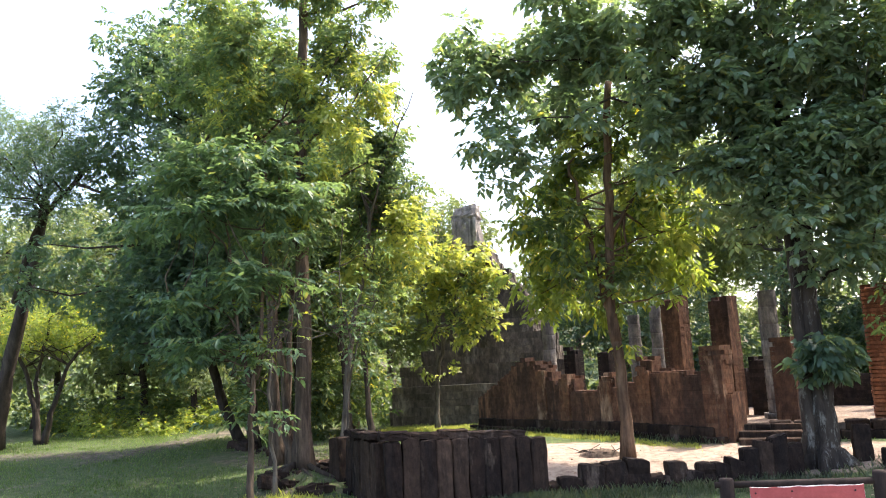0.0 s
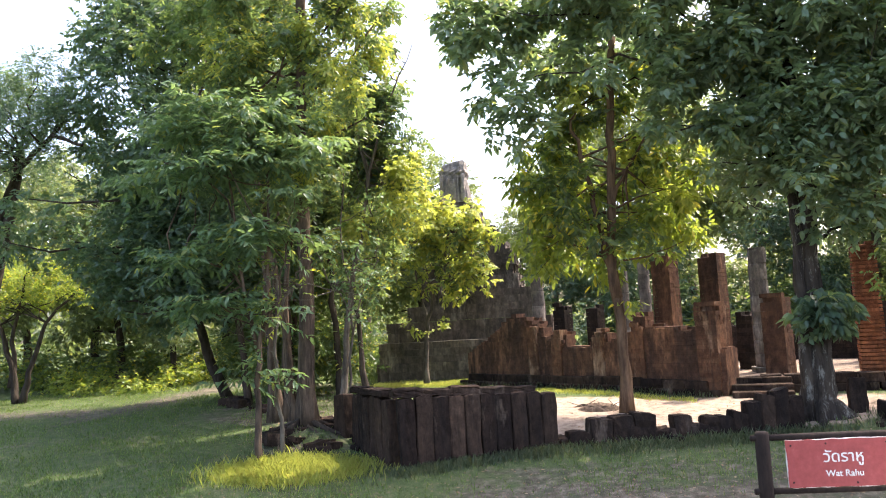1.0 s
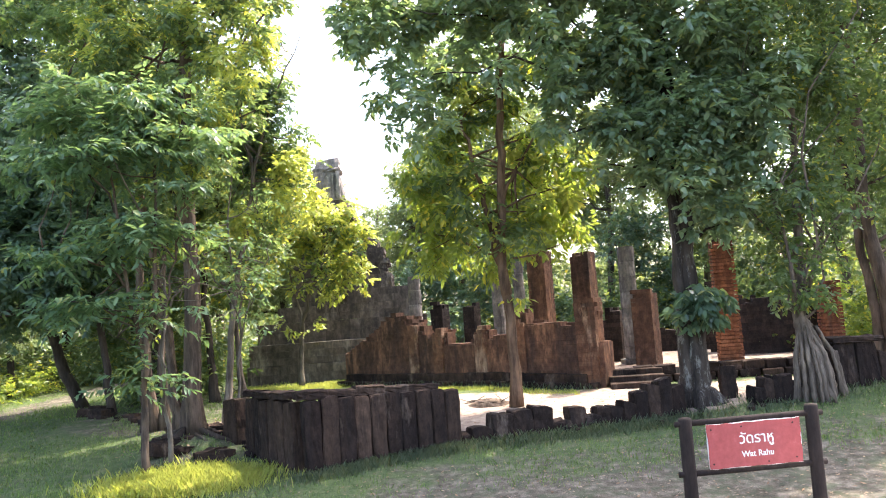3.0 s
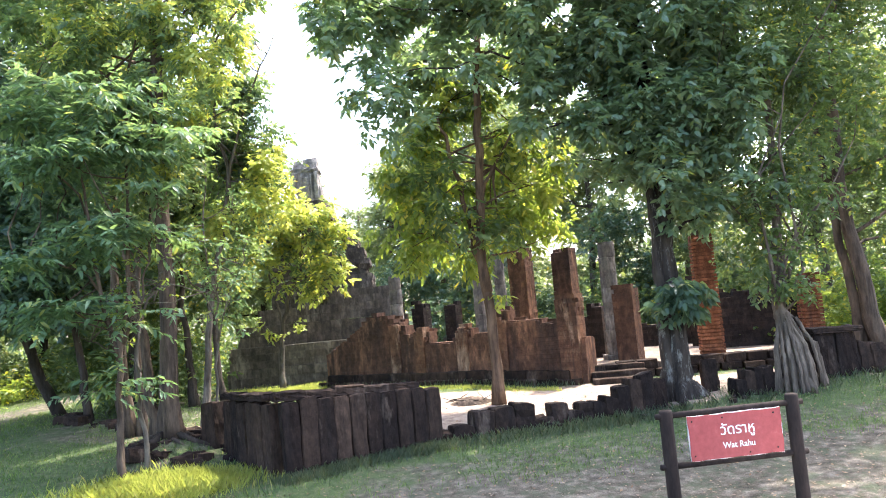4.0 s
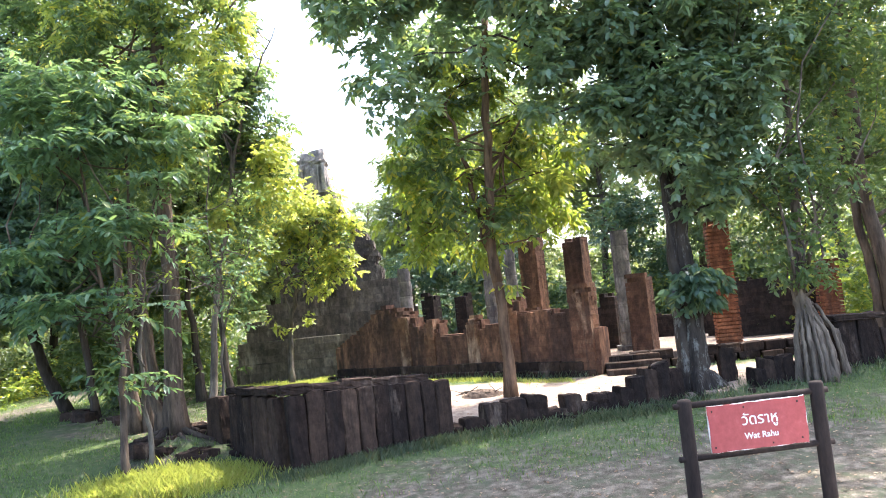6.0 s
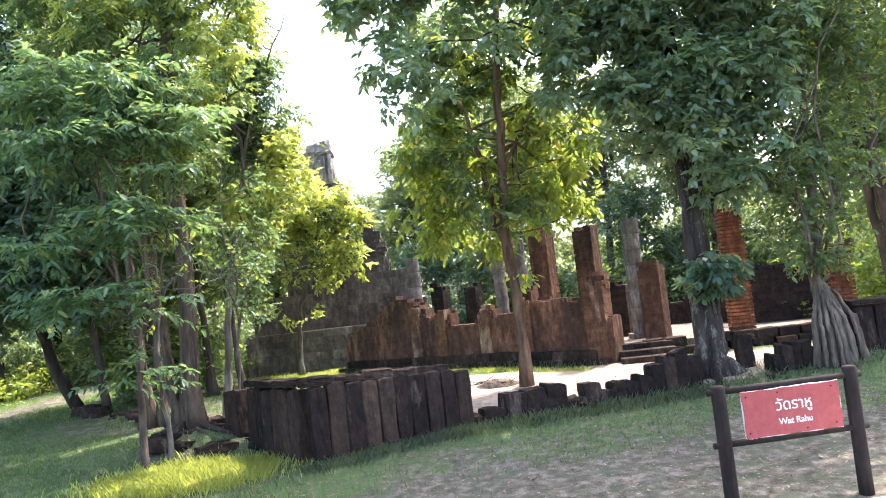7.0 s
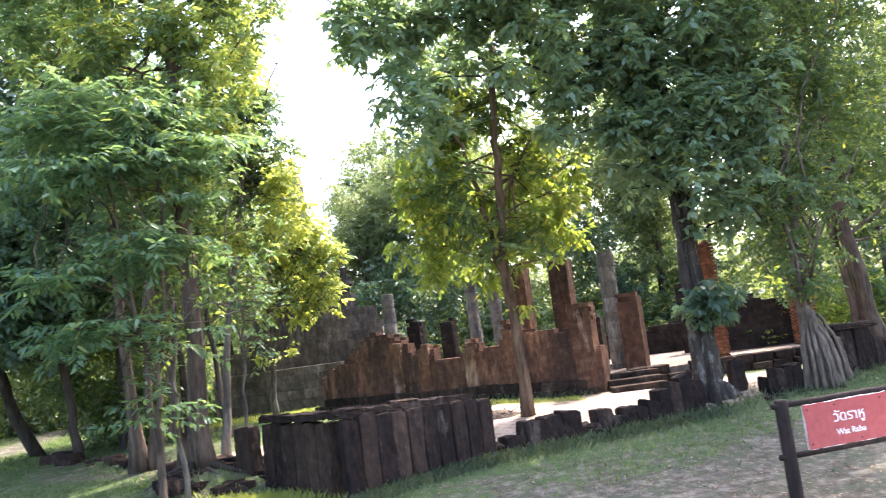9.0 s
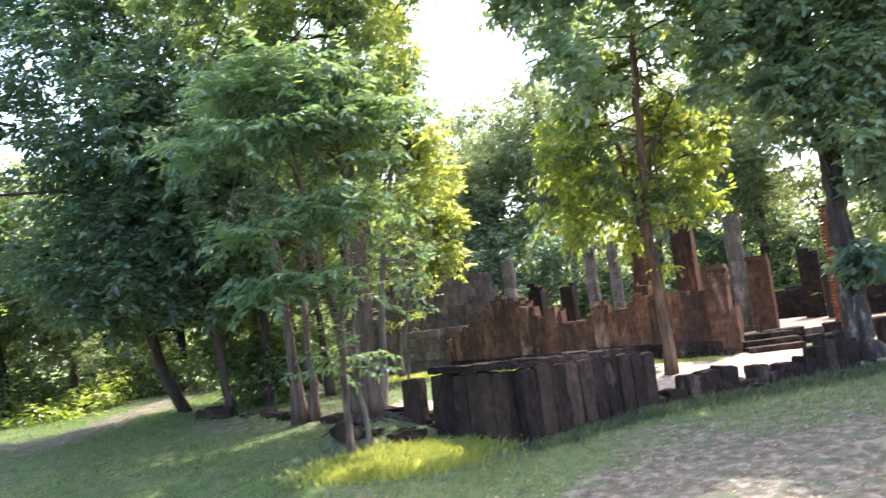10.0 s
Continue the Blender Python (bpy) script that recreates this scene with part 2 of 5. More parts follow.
def big_mesh(name, verts, quads, mat, tris=None):
    """A large mesh from arrays: quads or triangles of equal count of corners."""
    idx = quads if tris is None else tris
    n = idx.shape[1]
    me = bpy.data.meshes.new(name)
    me.vertices.add(len(verts))
    me.vertices.foreach_set("co", np.asarray(verts, np.float32).ravel())
    me.loops.add(idx.size)
    me.loops.foreach_set("vertex_index", idx.astype(np.int32).ravel())
    me.polygons.add(len(idx))
    me.polygons.foreach_set("loop_start", np.arange(0, idx.size, n, dtype=np.int32))
    me.materials.append(mat)
    me.update(calc_edges=True)
    return me


def thing(name, label, category, at=(0, 0, 0), group="", kind=""):
    ob = new(name)
    ob.empty_display_size = 0.1
    ob.location = at
    return tagged(ob, label, category, group, kind)


def part(name, me, parent, label="", m=None):
    """Links a mesh as one object under a thing; m: its pose in the thing's own space."""
    ob = new(name, me)
    ob.parent = parent
    if m is not None:
        ob.matrix_basis = m
    if label:
        tagged(ob, label)
    return ob


def rough_block(name, mat, size=(1, 1, 1), wear=0.05, seed=0, cuts=1):
    """A worn block of masonry: bevelled, with uneven faces; its base centre is the origin."""
    r = random.Random(seed)
    bm = bmesh.new()
    bmesh.ops.create_cube(bm, size=1.0)
    if cuts:
        bmesh.ops.subdivide_edges(bm, edges=bm.edges[:], cuts=cuts, use_grid_fill=True)
    bmesh.ops.scale(bm, vec=size, verts=bm.verts)
    low = min(size)
    for v in bm.verts:
        v.co += Vector((r.uniform(-1, 1), r.uniform(-1, 1), r.uniform(-1, 1))) * wear * low
        v.co.z += size[2] / 2
    bmesh.ops.bevel(bm, geom=[e for e in bm.edges if e.calc_face_angle(0) > 0.9], offset=low * 0.08, segments=1, affect="EDGES")
    me = bpy.data.meshes.new(name)
    bm.to_mesh(me)
    bm.free()
    me.materials.append(mat)
    return me


def tube(points, radii, sides=8, lump=0.0, seed=0, flare=0.0):
    """Vertices and faces of a tapered tube along points, with uneven rings."""
    r = random.Random(seed)
    pts = [Vector(p) for p in points]
    verts, faces = [], []
    phase = [r.uniform(-1, 1) for _ in range(sides)]
    for i, p in enumerate(pts):
        d = (pts[min(i + 1, len(pts) - 1)] - pts[max(i - 1, 0)]).normalized()
        a = d.orthogonal().normalized() if abs(d.z) < 0.95 else Vector((1, 0, 0)) - d * d.x
        a.normalize()
        b = d.cross(a)
        for k in range(sides):
            an = 2 * math.pi * k / sides
            rad = radii[i] * (1 + lump * phase[k] + r.uniform(-1, 1) * lump * 0.4)
            if flare and i < 3:
                rad *= 1 + flare * (1, 0.45, 0.12)[i] * max(0.0, 0.5 + phase[k])
            verts.append(p + (a * math.cos(an) + b * math.sin(an)) * rad)
        if i:
            o = (i - 1) * sides
            for k in range(sides):
                faces.append((o + k, o + (k + 1) % sides, o + sides + (k + 1) % sides, o + sides + k))
    faces.append(tuple(range(sides))[::-1])
    faces.append(tuple(range(len(verts) - sides, len(verts))))
    return verts, faces


def bend(p0, p1, n, sway, seed):
    """Points of a slightly crooked line from p0 to p1."""
    r = random.Random(seed)
    p0, p1 = Vector(p0), Vector(p1)
    out = []
    for i in range(n + 1):
        f = i / n
        w = math.sin(math.pi * f) * sway
        out.append(p0.lerp(p1, f) + Vector((r.uniform(-w, w), r.uniform(-w, w), r.uniform(-w, w) * 0.4)))
    return out


def split_blobs(blobs, seed, share=0.34):
    """Breaks the large rounds of a crown into many uneven clumps with gaps between them."""
    g = np.random.default_rng(seed)
    out = []
    for (c, rad, n) in blobs:
        c, rad = np.array(c, float), np.array(rad if hasattr(rad, "__len__") else (rad,) * 3, float)
        n = int(n * 1.9)
        v = g.normal(size=(n, 3))
        v /= np.linalg.norm(v, axis=1)[:, None]
        v *= (g.random(n) ** 0.40)[:, None] * 1.08
        for q in v:
            out.append((c + q * rad, rad.mean() * share * g.uniform(0.35, 1.05)))
    return out


def leaves(clumps, sprays, per, leaf, width, reach, droop, seed, flat=0.5, level=0.75):
    """Sprays of leaves on the clumps of a crown. Returns vertices and triangles."""
    g = np.random.default_rng(seed)
    cen = np.array([c for c, _ in clumps])
    rad = np.array([r for _, r in clumps])
    w = rad ** 2
    pick = g.choice(len(clumps), sprays, p=w / w.sum())
    v = g.normal(size=(sprays, 3))
    v /= np.linalg.norm(v, axis=1)[:, None]
    p = cen[pick] + v * (rad[pick] * (0.35 + 0.65 * g.random(sprays) ** 0.6))[:, None]
    u = v * 0.8 + g.normal(size=(sprays, 3)) * 0.45
    u[:, 2] -= droop
    u[:, 2] *= level
    u /= np.linalg.norm(u, axis=1)[:, None]
    step = (np.arange(per) + 0.5) / per
    base = (p[:, None, :] + u[:, None, :] * (reach * step)[None, :, None]).reshape(-1, 3)
    uu = np.repeat(u, per, axis=0)
    n = len(base)
    side = np.cross(uu, np.array([0, 0, 1.0]) + g.normal(size=(n, 3)) * 0.25)
    side /= np.linalg.norm(side, axis=1)[:, None] + 1e-9
    sign = np.where(np.arange(n) % 2 == 0, 1.0, -1.0)[:, None]
    d = uu * 0.55 + side * sign * 0.75 + g.normal(size=(n, 3)) * 0.22
    d[:, 2] -= droop * 0.6
    d /= np.linalg.norm(d, axis=1)[:, None]
    up = np.array([0, 0, 1.0]) * flat + g.normal(size=(n, 3)) * 0.45
    s = np.cross(d, up)
    s /= np.linalg.norm(s, axis=1)[:, None] + 1e-9
    nn = np.cross(s, d)
    ln = (leaf * g.uniform(0.65, 1.25, n))[:, None]
    wd = (width * g.uniform(0.75, 1.2, n))[:, None]
    sag = ln * 0.12
    v0 = base
    v1 = base + d * ln * 0.30 + s * wd * 0.48 + nn * wd * 0.16
    v2 = base + d * ln * 0.68 + s * wd * 0.40 + nn * wd * 0.10 - np.array([0, 0, 1.0]) * sag * 0.4
    v3 = base + d * ln - np.array([0, 0, 1.0]) * sag
    v4 = base + d * ln * 0.68 - s * wd * 0.40 + nn * wd * 0.10 - np.array([0, 0, 1.0]) * sag * 0.4
    v5 = base + d * ln * 0.30 - s * wd * 0.48 + nn * wd * 0.16
    verts = np.stack([v0, v1, v2, v3, v4, v5], axis=1).reshape(-1, 3)
    o = (np.arange(n) * 6)[:, None]
    quads = np.concatenate([o + np.array([0, 1, 2, 3]), o + np.array([0, 3, 4, 5])], axis=1).reshape(-1, 4)
    return verts, quads


def tree(name, label, trunks, blobs, leaf_mat, bark, sprays, leaf=0.14, width=0.06, per=7, reach=0.35, droop=0.3, seed=1,
         limbs=8, twig=0.035, group="", category="tree", share=0.34, sides=9, flare=0.5, lump=0.12, flat=0.5, level=0.75):
    """A tree: trunks are (points, base radius, top radius); limbs grow from the upper trunk to the crown's clumps."""
    root = Vector(trunks[0][0][0])
    t = thing(name, label, category, root, group)
    r = random.Random(seed)
    for k, (pts, r0, r1) in enumerate(trunks):
        fine = []
        for i in range(len(pts) - 1):
            fine += bend(pts[i], pts[i + 1], 4, 0.012 if name == "fig_tree" else 0.03 if r0 > 0.1 else 0.055, seed + i + 11 * k)[:-1]
        fine.append(Vector(pts[-1]))
        fine = [p - root for p in fine]
        rad = [r0 + (r1 - r0) * (i / (len(fine) - 1)) ** 0.8 for i in range(len(fine))]
        fine[0].z -= 0.12
        v, f = tube(fine, rad, sides, lump, seed + k, flare)
        part("trunk", mesh_of("trunk", v, f, bark, True), t)
    clumps = split_blobs(blobs, seed, share)
    ends = r.sample(range(len(clumps)), min(limbs, len(clumps)))
    for j, e in enumerate(ends):
        pts, r0, r1 = trunks[j % len(trunks)]
        tip = Vector(clumps[e][0])
        cand = [Vector(pts[i]).lerp(Vector(pts[i + 1]), f) for i in range(len(pts) - 1) for f in (0.1, 0.4, 0.7, 1.0)]
        cand = cand[len(cand) // 3:]
        lower = [c for c in cand if c.z < tip.z + 0.2] or cand
        start = min(lower, key=lambda c: (c - tip).length + 0.3 * abs(c.z - tip.z + 0.8))
        line = [p - root for p in bend(start, tip, 5, 0.12 * (tip - start).length, seed + 50 + j)]
        v, f = tube(line, [twig * (1 - 0.8 * i / 5) * r.uniform(0.9, 1.2) for i in range(6)], 5, 0.05, seed + j)
        part("limb", mesh_of("limb", v, f, bark, True), t)
    v, q = leaves(clumps, int(sprays * 1.55), per, leaf * 0.76, width * 0.76, reach * 0.8, droop, seed + 3, flat, level)
    v -= np.array(root)
    part("crown", big_mesh("crown", v, q, leaf_mat), t)
    return t


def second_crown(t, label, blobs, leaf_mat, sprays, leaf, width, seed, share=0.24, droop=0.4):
    """More leaves of another tone on the same tree; sunlight and shade come as such tones too."""
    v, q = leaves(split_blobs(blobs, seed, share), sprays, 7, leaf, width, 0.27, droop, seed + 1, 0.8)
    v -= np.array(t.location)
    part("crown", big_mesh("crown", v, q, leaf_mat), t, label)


# ---- ground ----
def height(x, y):
    """The ground: it rises gently from the road to the temple court."""
    base = np.interp(y, [-200, 1.5, 4.5, 6.5, 8, 11, 14, 16.5, 19.5, 26, 40, 300], [0.3, 0.3, -0.15, -0.38, -0.31, 0.0, 0.28, 0.42, 0.49, 0.6, 0.65, 0.7])
    mound = 0.30 * np.exp(-((x + 2.92) ** 2 / 0.60 + (y - 12.6) ** 2 / 0.45)) + 0.17 * np.exp(-((x - 7.4) ** 2 / 4.0 + (y - 12.9) ** 2 / 0.8))
    return base + mound


def lump_at(x, y):
    return 0.025 * noise.noise((x * 0.9, y * 0.9, 0.3)) + 0.012 * noise.noise((x * 3.1, y * 3.1, 4.7))


def on_ground(x, y):
    return float(height(x, y)) + lump_at(x, y)


def soft(d, w):
    return min(1.0, max(0.0, 0.5 - d / w))


def zone_at(x, y):
    """How far a spot is sand of the court, bare dirt, worn track."""
    court = soft(max(-0.4 - x, x - 9.0, (12.15 + 0.10 * (x - 1)) - y, y - (15.4 - 0.12 * (x - 2)) - 0.2 * (x < 3)), 0.9)
    side = soft(math.hypot((x + 2.4) / 0.9, (y - 13.9) / 1.3) - 1, 0.8)
    edge = 9.85 + 0.16 * x if x > -0.6 else 9.75 + 1.2 * (x + 0.6)
    front = soft(y - edge - 0.25 * math.sin(x * 1.7), 1.2) * soft(-2.2 - x, 2.0)
    mid = -8.3 - 0.035 * (y - 18) ** 2 * 0.35 + (0.12 * (y - 18))
    track = soft(abs(x - mid) - 0.6, 1.2) * soft(14.8 - y, 3.5) * 0.95
    lane = soft(abs(y - 16.2 - 0.05 * (x + 12)) - 0.8, 1.0) * soft(x + 8.2, 2.0) * 0.7
    thin = 0.50 * soft(-0.8 - x, 2.0) * soft(y - 11.15 - 0.1 * x, 0.8)
    roots_bare = 0.5 * soft(math.hypot((x + 2.75) / 1.1, (y - 12.35) / 0.95) - 1, 0.5)
    grove = 0.5 * soft(max(-6.6 - x, x + 2.0, 13.2 - 0.45 * (x + 4) - y, y - 21), 1.6)
    thin = max(thin, roots_bare, grove)
    return max(court, side * 0.8), max(front, track, lane, thin)


def spread(lo, hi, inner, step, reach):
    mid = list(np.arange(lo, hi + 1e-6, step))
    out, s, a = [], step, hi
    while a < reach:
        s *= 1.5
        a += s
        out.append(a)
    left, s, a = [], step, lo
    while a > -reach:
        s *= 1.5
        a -= s
        left.append(a)
    return left[::-1] + mid + out


gx, gy = spread(-16, 12, 0, 0.2, 400), spread(2, 27, 0, 0.2, 400)
gverts = [(x, y, on_ground(x, y)) for y in gy for x in gx]
nx = len(gx)
gfaces = np.array([(j * nx + i, j * nx + i + 1, (j + 1) * nx + i + 1, (j + 1) * nx + i) for j in range(len(gy) - 1) for i in range(nx - 1)])
gme = big_mesh("ground", np.array(gverts), gfaces, M_GROUND)
zone = gme.color_attributes.new("zone", "FLOAT_COLOR", "POINT")
zone.data.foreach_set("color", np.array([(*zone_at(x, y), 0.0, 1.0) for x, y, z in gverts], np.float32).ravel())
gme.polygons.foreach_set("use_smooth", [True] * len(gme.polygons))
ground = tagged(new("ground", gme), "grassy and sandy earth rising to the temple court", "ground", kind="structure")


# ---- temple platform ----
def prism(name, outline, low, high, mat, jag=0.0, seed=0):
    """A flat-topped solid over an outline on the ground plan."""
    r = random.Random(seed)
    pts = []
    for i, p in enumerate(outline):
        a, b = Vector((*p, 0)), Vector((*outline[(i + 1) % len(outline)], 0))
        n = max(1, int((b - a).length / 0.35))
        side = (b - a).normalized().cross(Vector((0, 0, 1)))
        for k in range(n):
            pts.append(a.lerp(b, k / n) + side * r.uniform(-jag, jag))
    n = len(pts)
    v = [(p.x, p.y, low) for p in pts] + [(p.x, p.y, high + r.uniform(-jag, jag) * 0.3) for p in pts]
    f = [tuple(range(n, 2 * n))] + [(i, (i + 1) % n, n + (i + 1) % n, n + i) for i in range(n)]
    return mesh_of(name, v, f, mat)


WALL_A, WALL_D = Vector((-1.12, 18.8, 0)), Vector((4.87, -3.4, 0)).normalized()
WALL_N = Vector((WALL_D.y, -WALL_D.x, 0))          # faces the road
FLOOR_Z = 0.60


def along(s, off=0.0, z=0.0):
    p = WALL_A + WALL_D * s - WALL_N * off
    return Vector((p.x, p.y, z))


platform = thing("temple_platform", "low laterite platform with a worn pale floor and three steps", "platform", (4, 17, 0), kind="structure")
outline = [along(0.1, 0.15)[:2], along(5.95, 0.15)[:2], (4.75, 15.72), (7.75, 15.25), (10.4, 15.0), (11.2, 21), (2.5, 24.5)]
part("floor", prism("floor", [(x - 4, y - 17) for x, y in outline], 0.2, FLOOR_Z, M_FLOOR, 0.03, 3), platform)
step_meshes = [rough_block("edging_stone", M_LAT, (0.36, 0.30, 0.17), 0.05, k) for k in range(4)]
r = random.Random(5)
for a, b, rows in (((4.55, 15.62), (7.75, 15.14), 2), ((7.8, 15.12), (10.3, 14.9), 2)):
    a, b = Vector((*a, 0)), Vector((*b, 0))
    n = int((b - a).length / 0.37)
    for k in range(n):
        for row in range(rows):
            if row == rows - 1 and r.random() < 0.12:
                continue
            p = a.lerp(b, (k + 0.5 + 0.25 * (row % 2)) / n)
            p.y += 0.08 * row + r.uniform(-0.02, 0.02)
            z = on_ground(p.x, p.y) - 0.04 + 0.165 * row
            part("edging_stone", step_meshes[r.randrange(4)], platform, "", Matrix.Translation((p.x - 4, p.y - 17, z)) @ Euler((r.uniform(-.03, .03), r.uniform(-.03, .03), math.atan2(b.y - a.y, b.x - a.x) + r.uniform(-.04, .04))).to_matrix().to_4x4())
step_long = [rough_block("step", M_LAT, (0.52, 0.30, 0.12), 0.06, 20 + k, 1) for k in range(3)]
for row in range(3):
    for k in range(2):
        p = Vector((4.32 + 0.48 * k + 0.05 * row, 15.02 + 0.28 * row - 0.08 * k, on_ground(4.4, 15.0) - 0.03 + 0.1 * row))
        part("step", step_long[(row + k) % 3], platform, "", Matrix.Translation(p - Vector((4, 17, 0))) @ Euler((0, 0, -0.18 + 0.04 * (k - row))).to_matrix().to_4x4())


# ---- brick walls and pillars ----
def brick_meshes(name, mat, size, seed, n=6, wear=0.06):
    out = []
    for k in range(n):
        r = random.Random(seed + k)
        sx, sy, sz = (s / 2 for s in size)
        b = 0.02 * size[2]
        v = []
        for z in (-sz, sz):
            for x, y in ((-sx, -sy), (sx, -sy), (sx, sy), (-sx, sy)):
                v.append([x + r.uniform(-1, 1) * wear * size[2], y + r.uniform(-1, 1) * wear * size[2], z + r.uniform(-1, 1) * wear * 0.5 * size[2]])
        # a chamfer along the top and bottom front edges
        v += [[x, y - b, z * 0.86] for x, y, z in (v[0], v[1], v[4], v[5])]
        f = [(3, 2, 1, 0), (4, 5, 6, 7), (1, 2, 6, 5), (2, 3, 7, 6), (3, 0, 4, 7), (0, 1, 9, 8), (8, 9, 11, 10), (10, 11, 5, 4), (0, 8, 10, 4), (1, 5, 11, 9)]
        out.append(mesh_of(name, v, f, mat))
    return out


def brick_wall(name, label, a, d, length, profile, mat, thick=0.46, size=(0.29, 0.13, 0.082), z0=None, seed=1, plinth=0.0):
    """A ruined wall of single bricks over a rough core; profile gives the broken top along it."""
    n = Vector((d.y, -d.x, 0))
    r = random.Random(seed)
    t = thing(name, label, "wall", a)
    bricks = brick_meshes("brick", mat, (size[0] - 0.003, size[1], size[2] - 0.002), seed * 10, 6, 0.03)
    turn = Matrix(((d.x, -n.x, 0, 0), (d.y, -n.y, 0, 0), (0, 0, 1, 0), (0, 0, 0, 1)))
    xs, zs = [p[0] for p in profile], [p[1] for p in profile]
    top = lambda s: float(np.interp(s, xs, zs))
    count, rest, core = 0, [], []
    cols = int(length / 0.145)
    for c in range(cols):
        s = (c + 0.5) * length / cols
        p = a + d * s
        low = (on_ground(p.x, p.y) if z0 is None else z0) - 0.15
        h = max(low + 0.1, math.floor((top(s) + 0.02) / size[2]) * size[2] - 0.03)
        core.append((s, low, h))
    v, f = [], []
    for s, low, h in core:
        o = len(v)
        w = length / cols / 2
        for zz in (low, h):
            for ds, off in ((-w, 0.07), (w, 0.07), (w, thick - 0.07), (-w, thick - 0.07)):
                v.append(d * (s + ds) - n * off + Vector((0, 0, zz)))
        f += [(o, o + 1, o + 5, o + 4), (o + 2, o + 3, o + 7, o + 6), (o + 4, o + 5, o + 6, o + 7), (o + 1, o + 2, o + 6, o + 5), (o + 3, o, o + 4, o + 7)]
    part("core", mesh_of("core", [x - Vector((0, 0, a.z)) for x in v], f, mat), t)
    p = a
    low = (min(on_ground(p.x, p.y), on_ground((a + d * length).x, (a + d * length).y)) if z0 is None else z0)
    for row in range(60):
        z = low + (row + 0.5) * size[2]
        if z > max(zs):
            break
        for face in (0, 1):
            s = (0.5 if row % 2 else 0.0) * size[0]
            while s < length + size[0] * 0.4:
                cover = min(top(max(0, s - 0.1)), top(s + 0.1))
                q = a + d * s
                if z + 0.02 < cover and (z > on_ground(q.x, q.y) - 0.06 or z0 is not None) and not (cover - z < 0.10 and r.random() < 0.35):
                    proud = r.uniform(-0.003, 0.003) + (0.045 if z < low + plinth else 0.0)
                    off = (size[1] / 2 - proud) if face == 0 else (thick - size[1] / 2 + proud)
                    spin = 0 if face == 0 else math.pi
                    lo, hi = max(0.0, s - size[0] / 2), min(length, s + size[0] / 2)
                    m = Matrix.Translation(d * ((lo + hi) / 2) - n * off + Vector((0, 0, z - a.z))) @ turn @ Euler((r.uniform(-.012, .012), r.uniform(-.006, .006), spin + r.uniform(-.012, .012))).to_matrix().to_4x4() @ Matrix.Diagonal(((hi - lo) / size[0], 1, 1, 1))
                    if face == 0 and count < 300:
                        part("brick", bricks[r.randrange(len(bricks))], t, "", m)
                        count += 1
                    else:
                        rest.append(m)
                s += size[0]
    if rest:
        base = bricks[0]
        bv = np.array([x.co[:] for x in base.vertices])
        vv, ff = [], []
        for k, m in enumerate(rest):
            mm = np.array(m)
            vv.append(bv @ mm[:3, :3].T + mm[:3, 3])
            ff += [tuple(i + k * len(bv) for i in pl.vertices) for pl in base.polygons]
        tagged(part("bricks_rest", mesh_of("bricks_rest", np.concatenate(vv), ff, mat), t), kind="stuff")
    return t


PROFILE = [(0, 1.22), (0.15, 1.28), (0.3, 1.42), (0.52, 1.5), (0.9, 1.72), (1.2, 1.95), (1.4, 2.04), (1.75, 1.95), (2.1, 1.78), (2.2, 1.52), (2.4, 1.5), (2.45, 1.62), (2.72, 1.6),
           (2.8, 1.36), (3.4, 1.34), (3.5, 1.6), (3.8, 1.55), (3.9, 1.40), (4.15, 1.42), (4.4, 1.62), (4.6, 1.72), (5.0, 1.66), (5.68, 1.60), (5.95, 1.60), (6.1, 1.25), (6.28, 1.2)]
brick_wall("temple_wall", "ruined dark red brick temple wall with stepped broken top and pale stains", along(0, 0, 0), WALL_D, 6.28, PROFILE, M_BRICK, seed=3, plinth=0.24)


plinth = thing("wall_plinth", "dark laterite footing along the brick wall", "footing", along(3, 0, 0.4))
r = random.Random(41)
foot = [rough_block("footing_stone", M_LAT, (0.455, 0.22, 0.20), 0.03, 140 + k, 1) for k in range(4)]
for row in range(2):
    for k in range(14 - row):
        s = 0.1 + 0.45 * k + 0.22 * row
        p = along(s, -0.10 + 0.07 * row)
        p.z = on_ground(p.x, p.y) - 0.10 + 0.19 * row * 0.8
        part("footing_stone", foot[r.randrange(4)], plinth, "", Matrix.Translation(p - plinth.location) @ Euler((0, 0, math.atan2(WALL_D.y, WALL_D.x) + r.uniform(-.04, .04))).to_matrix().to_4x4())


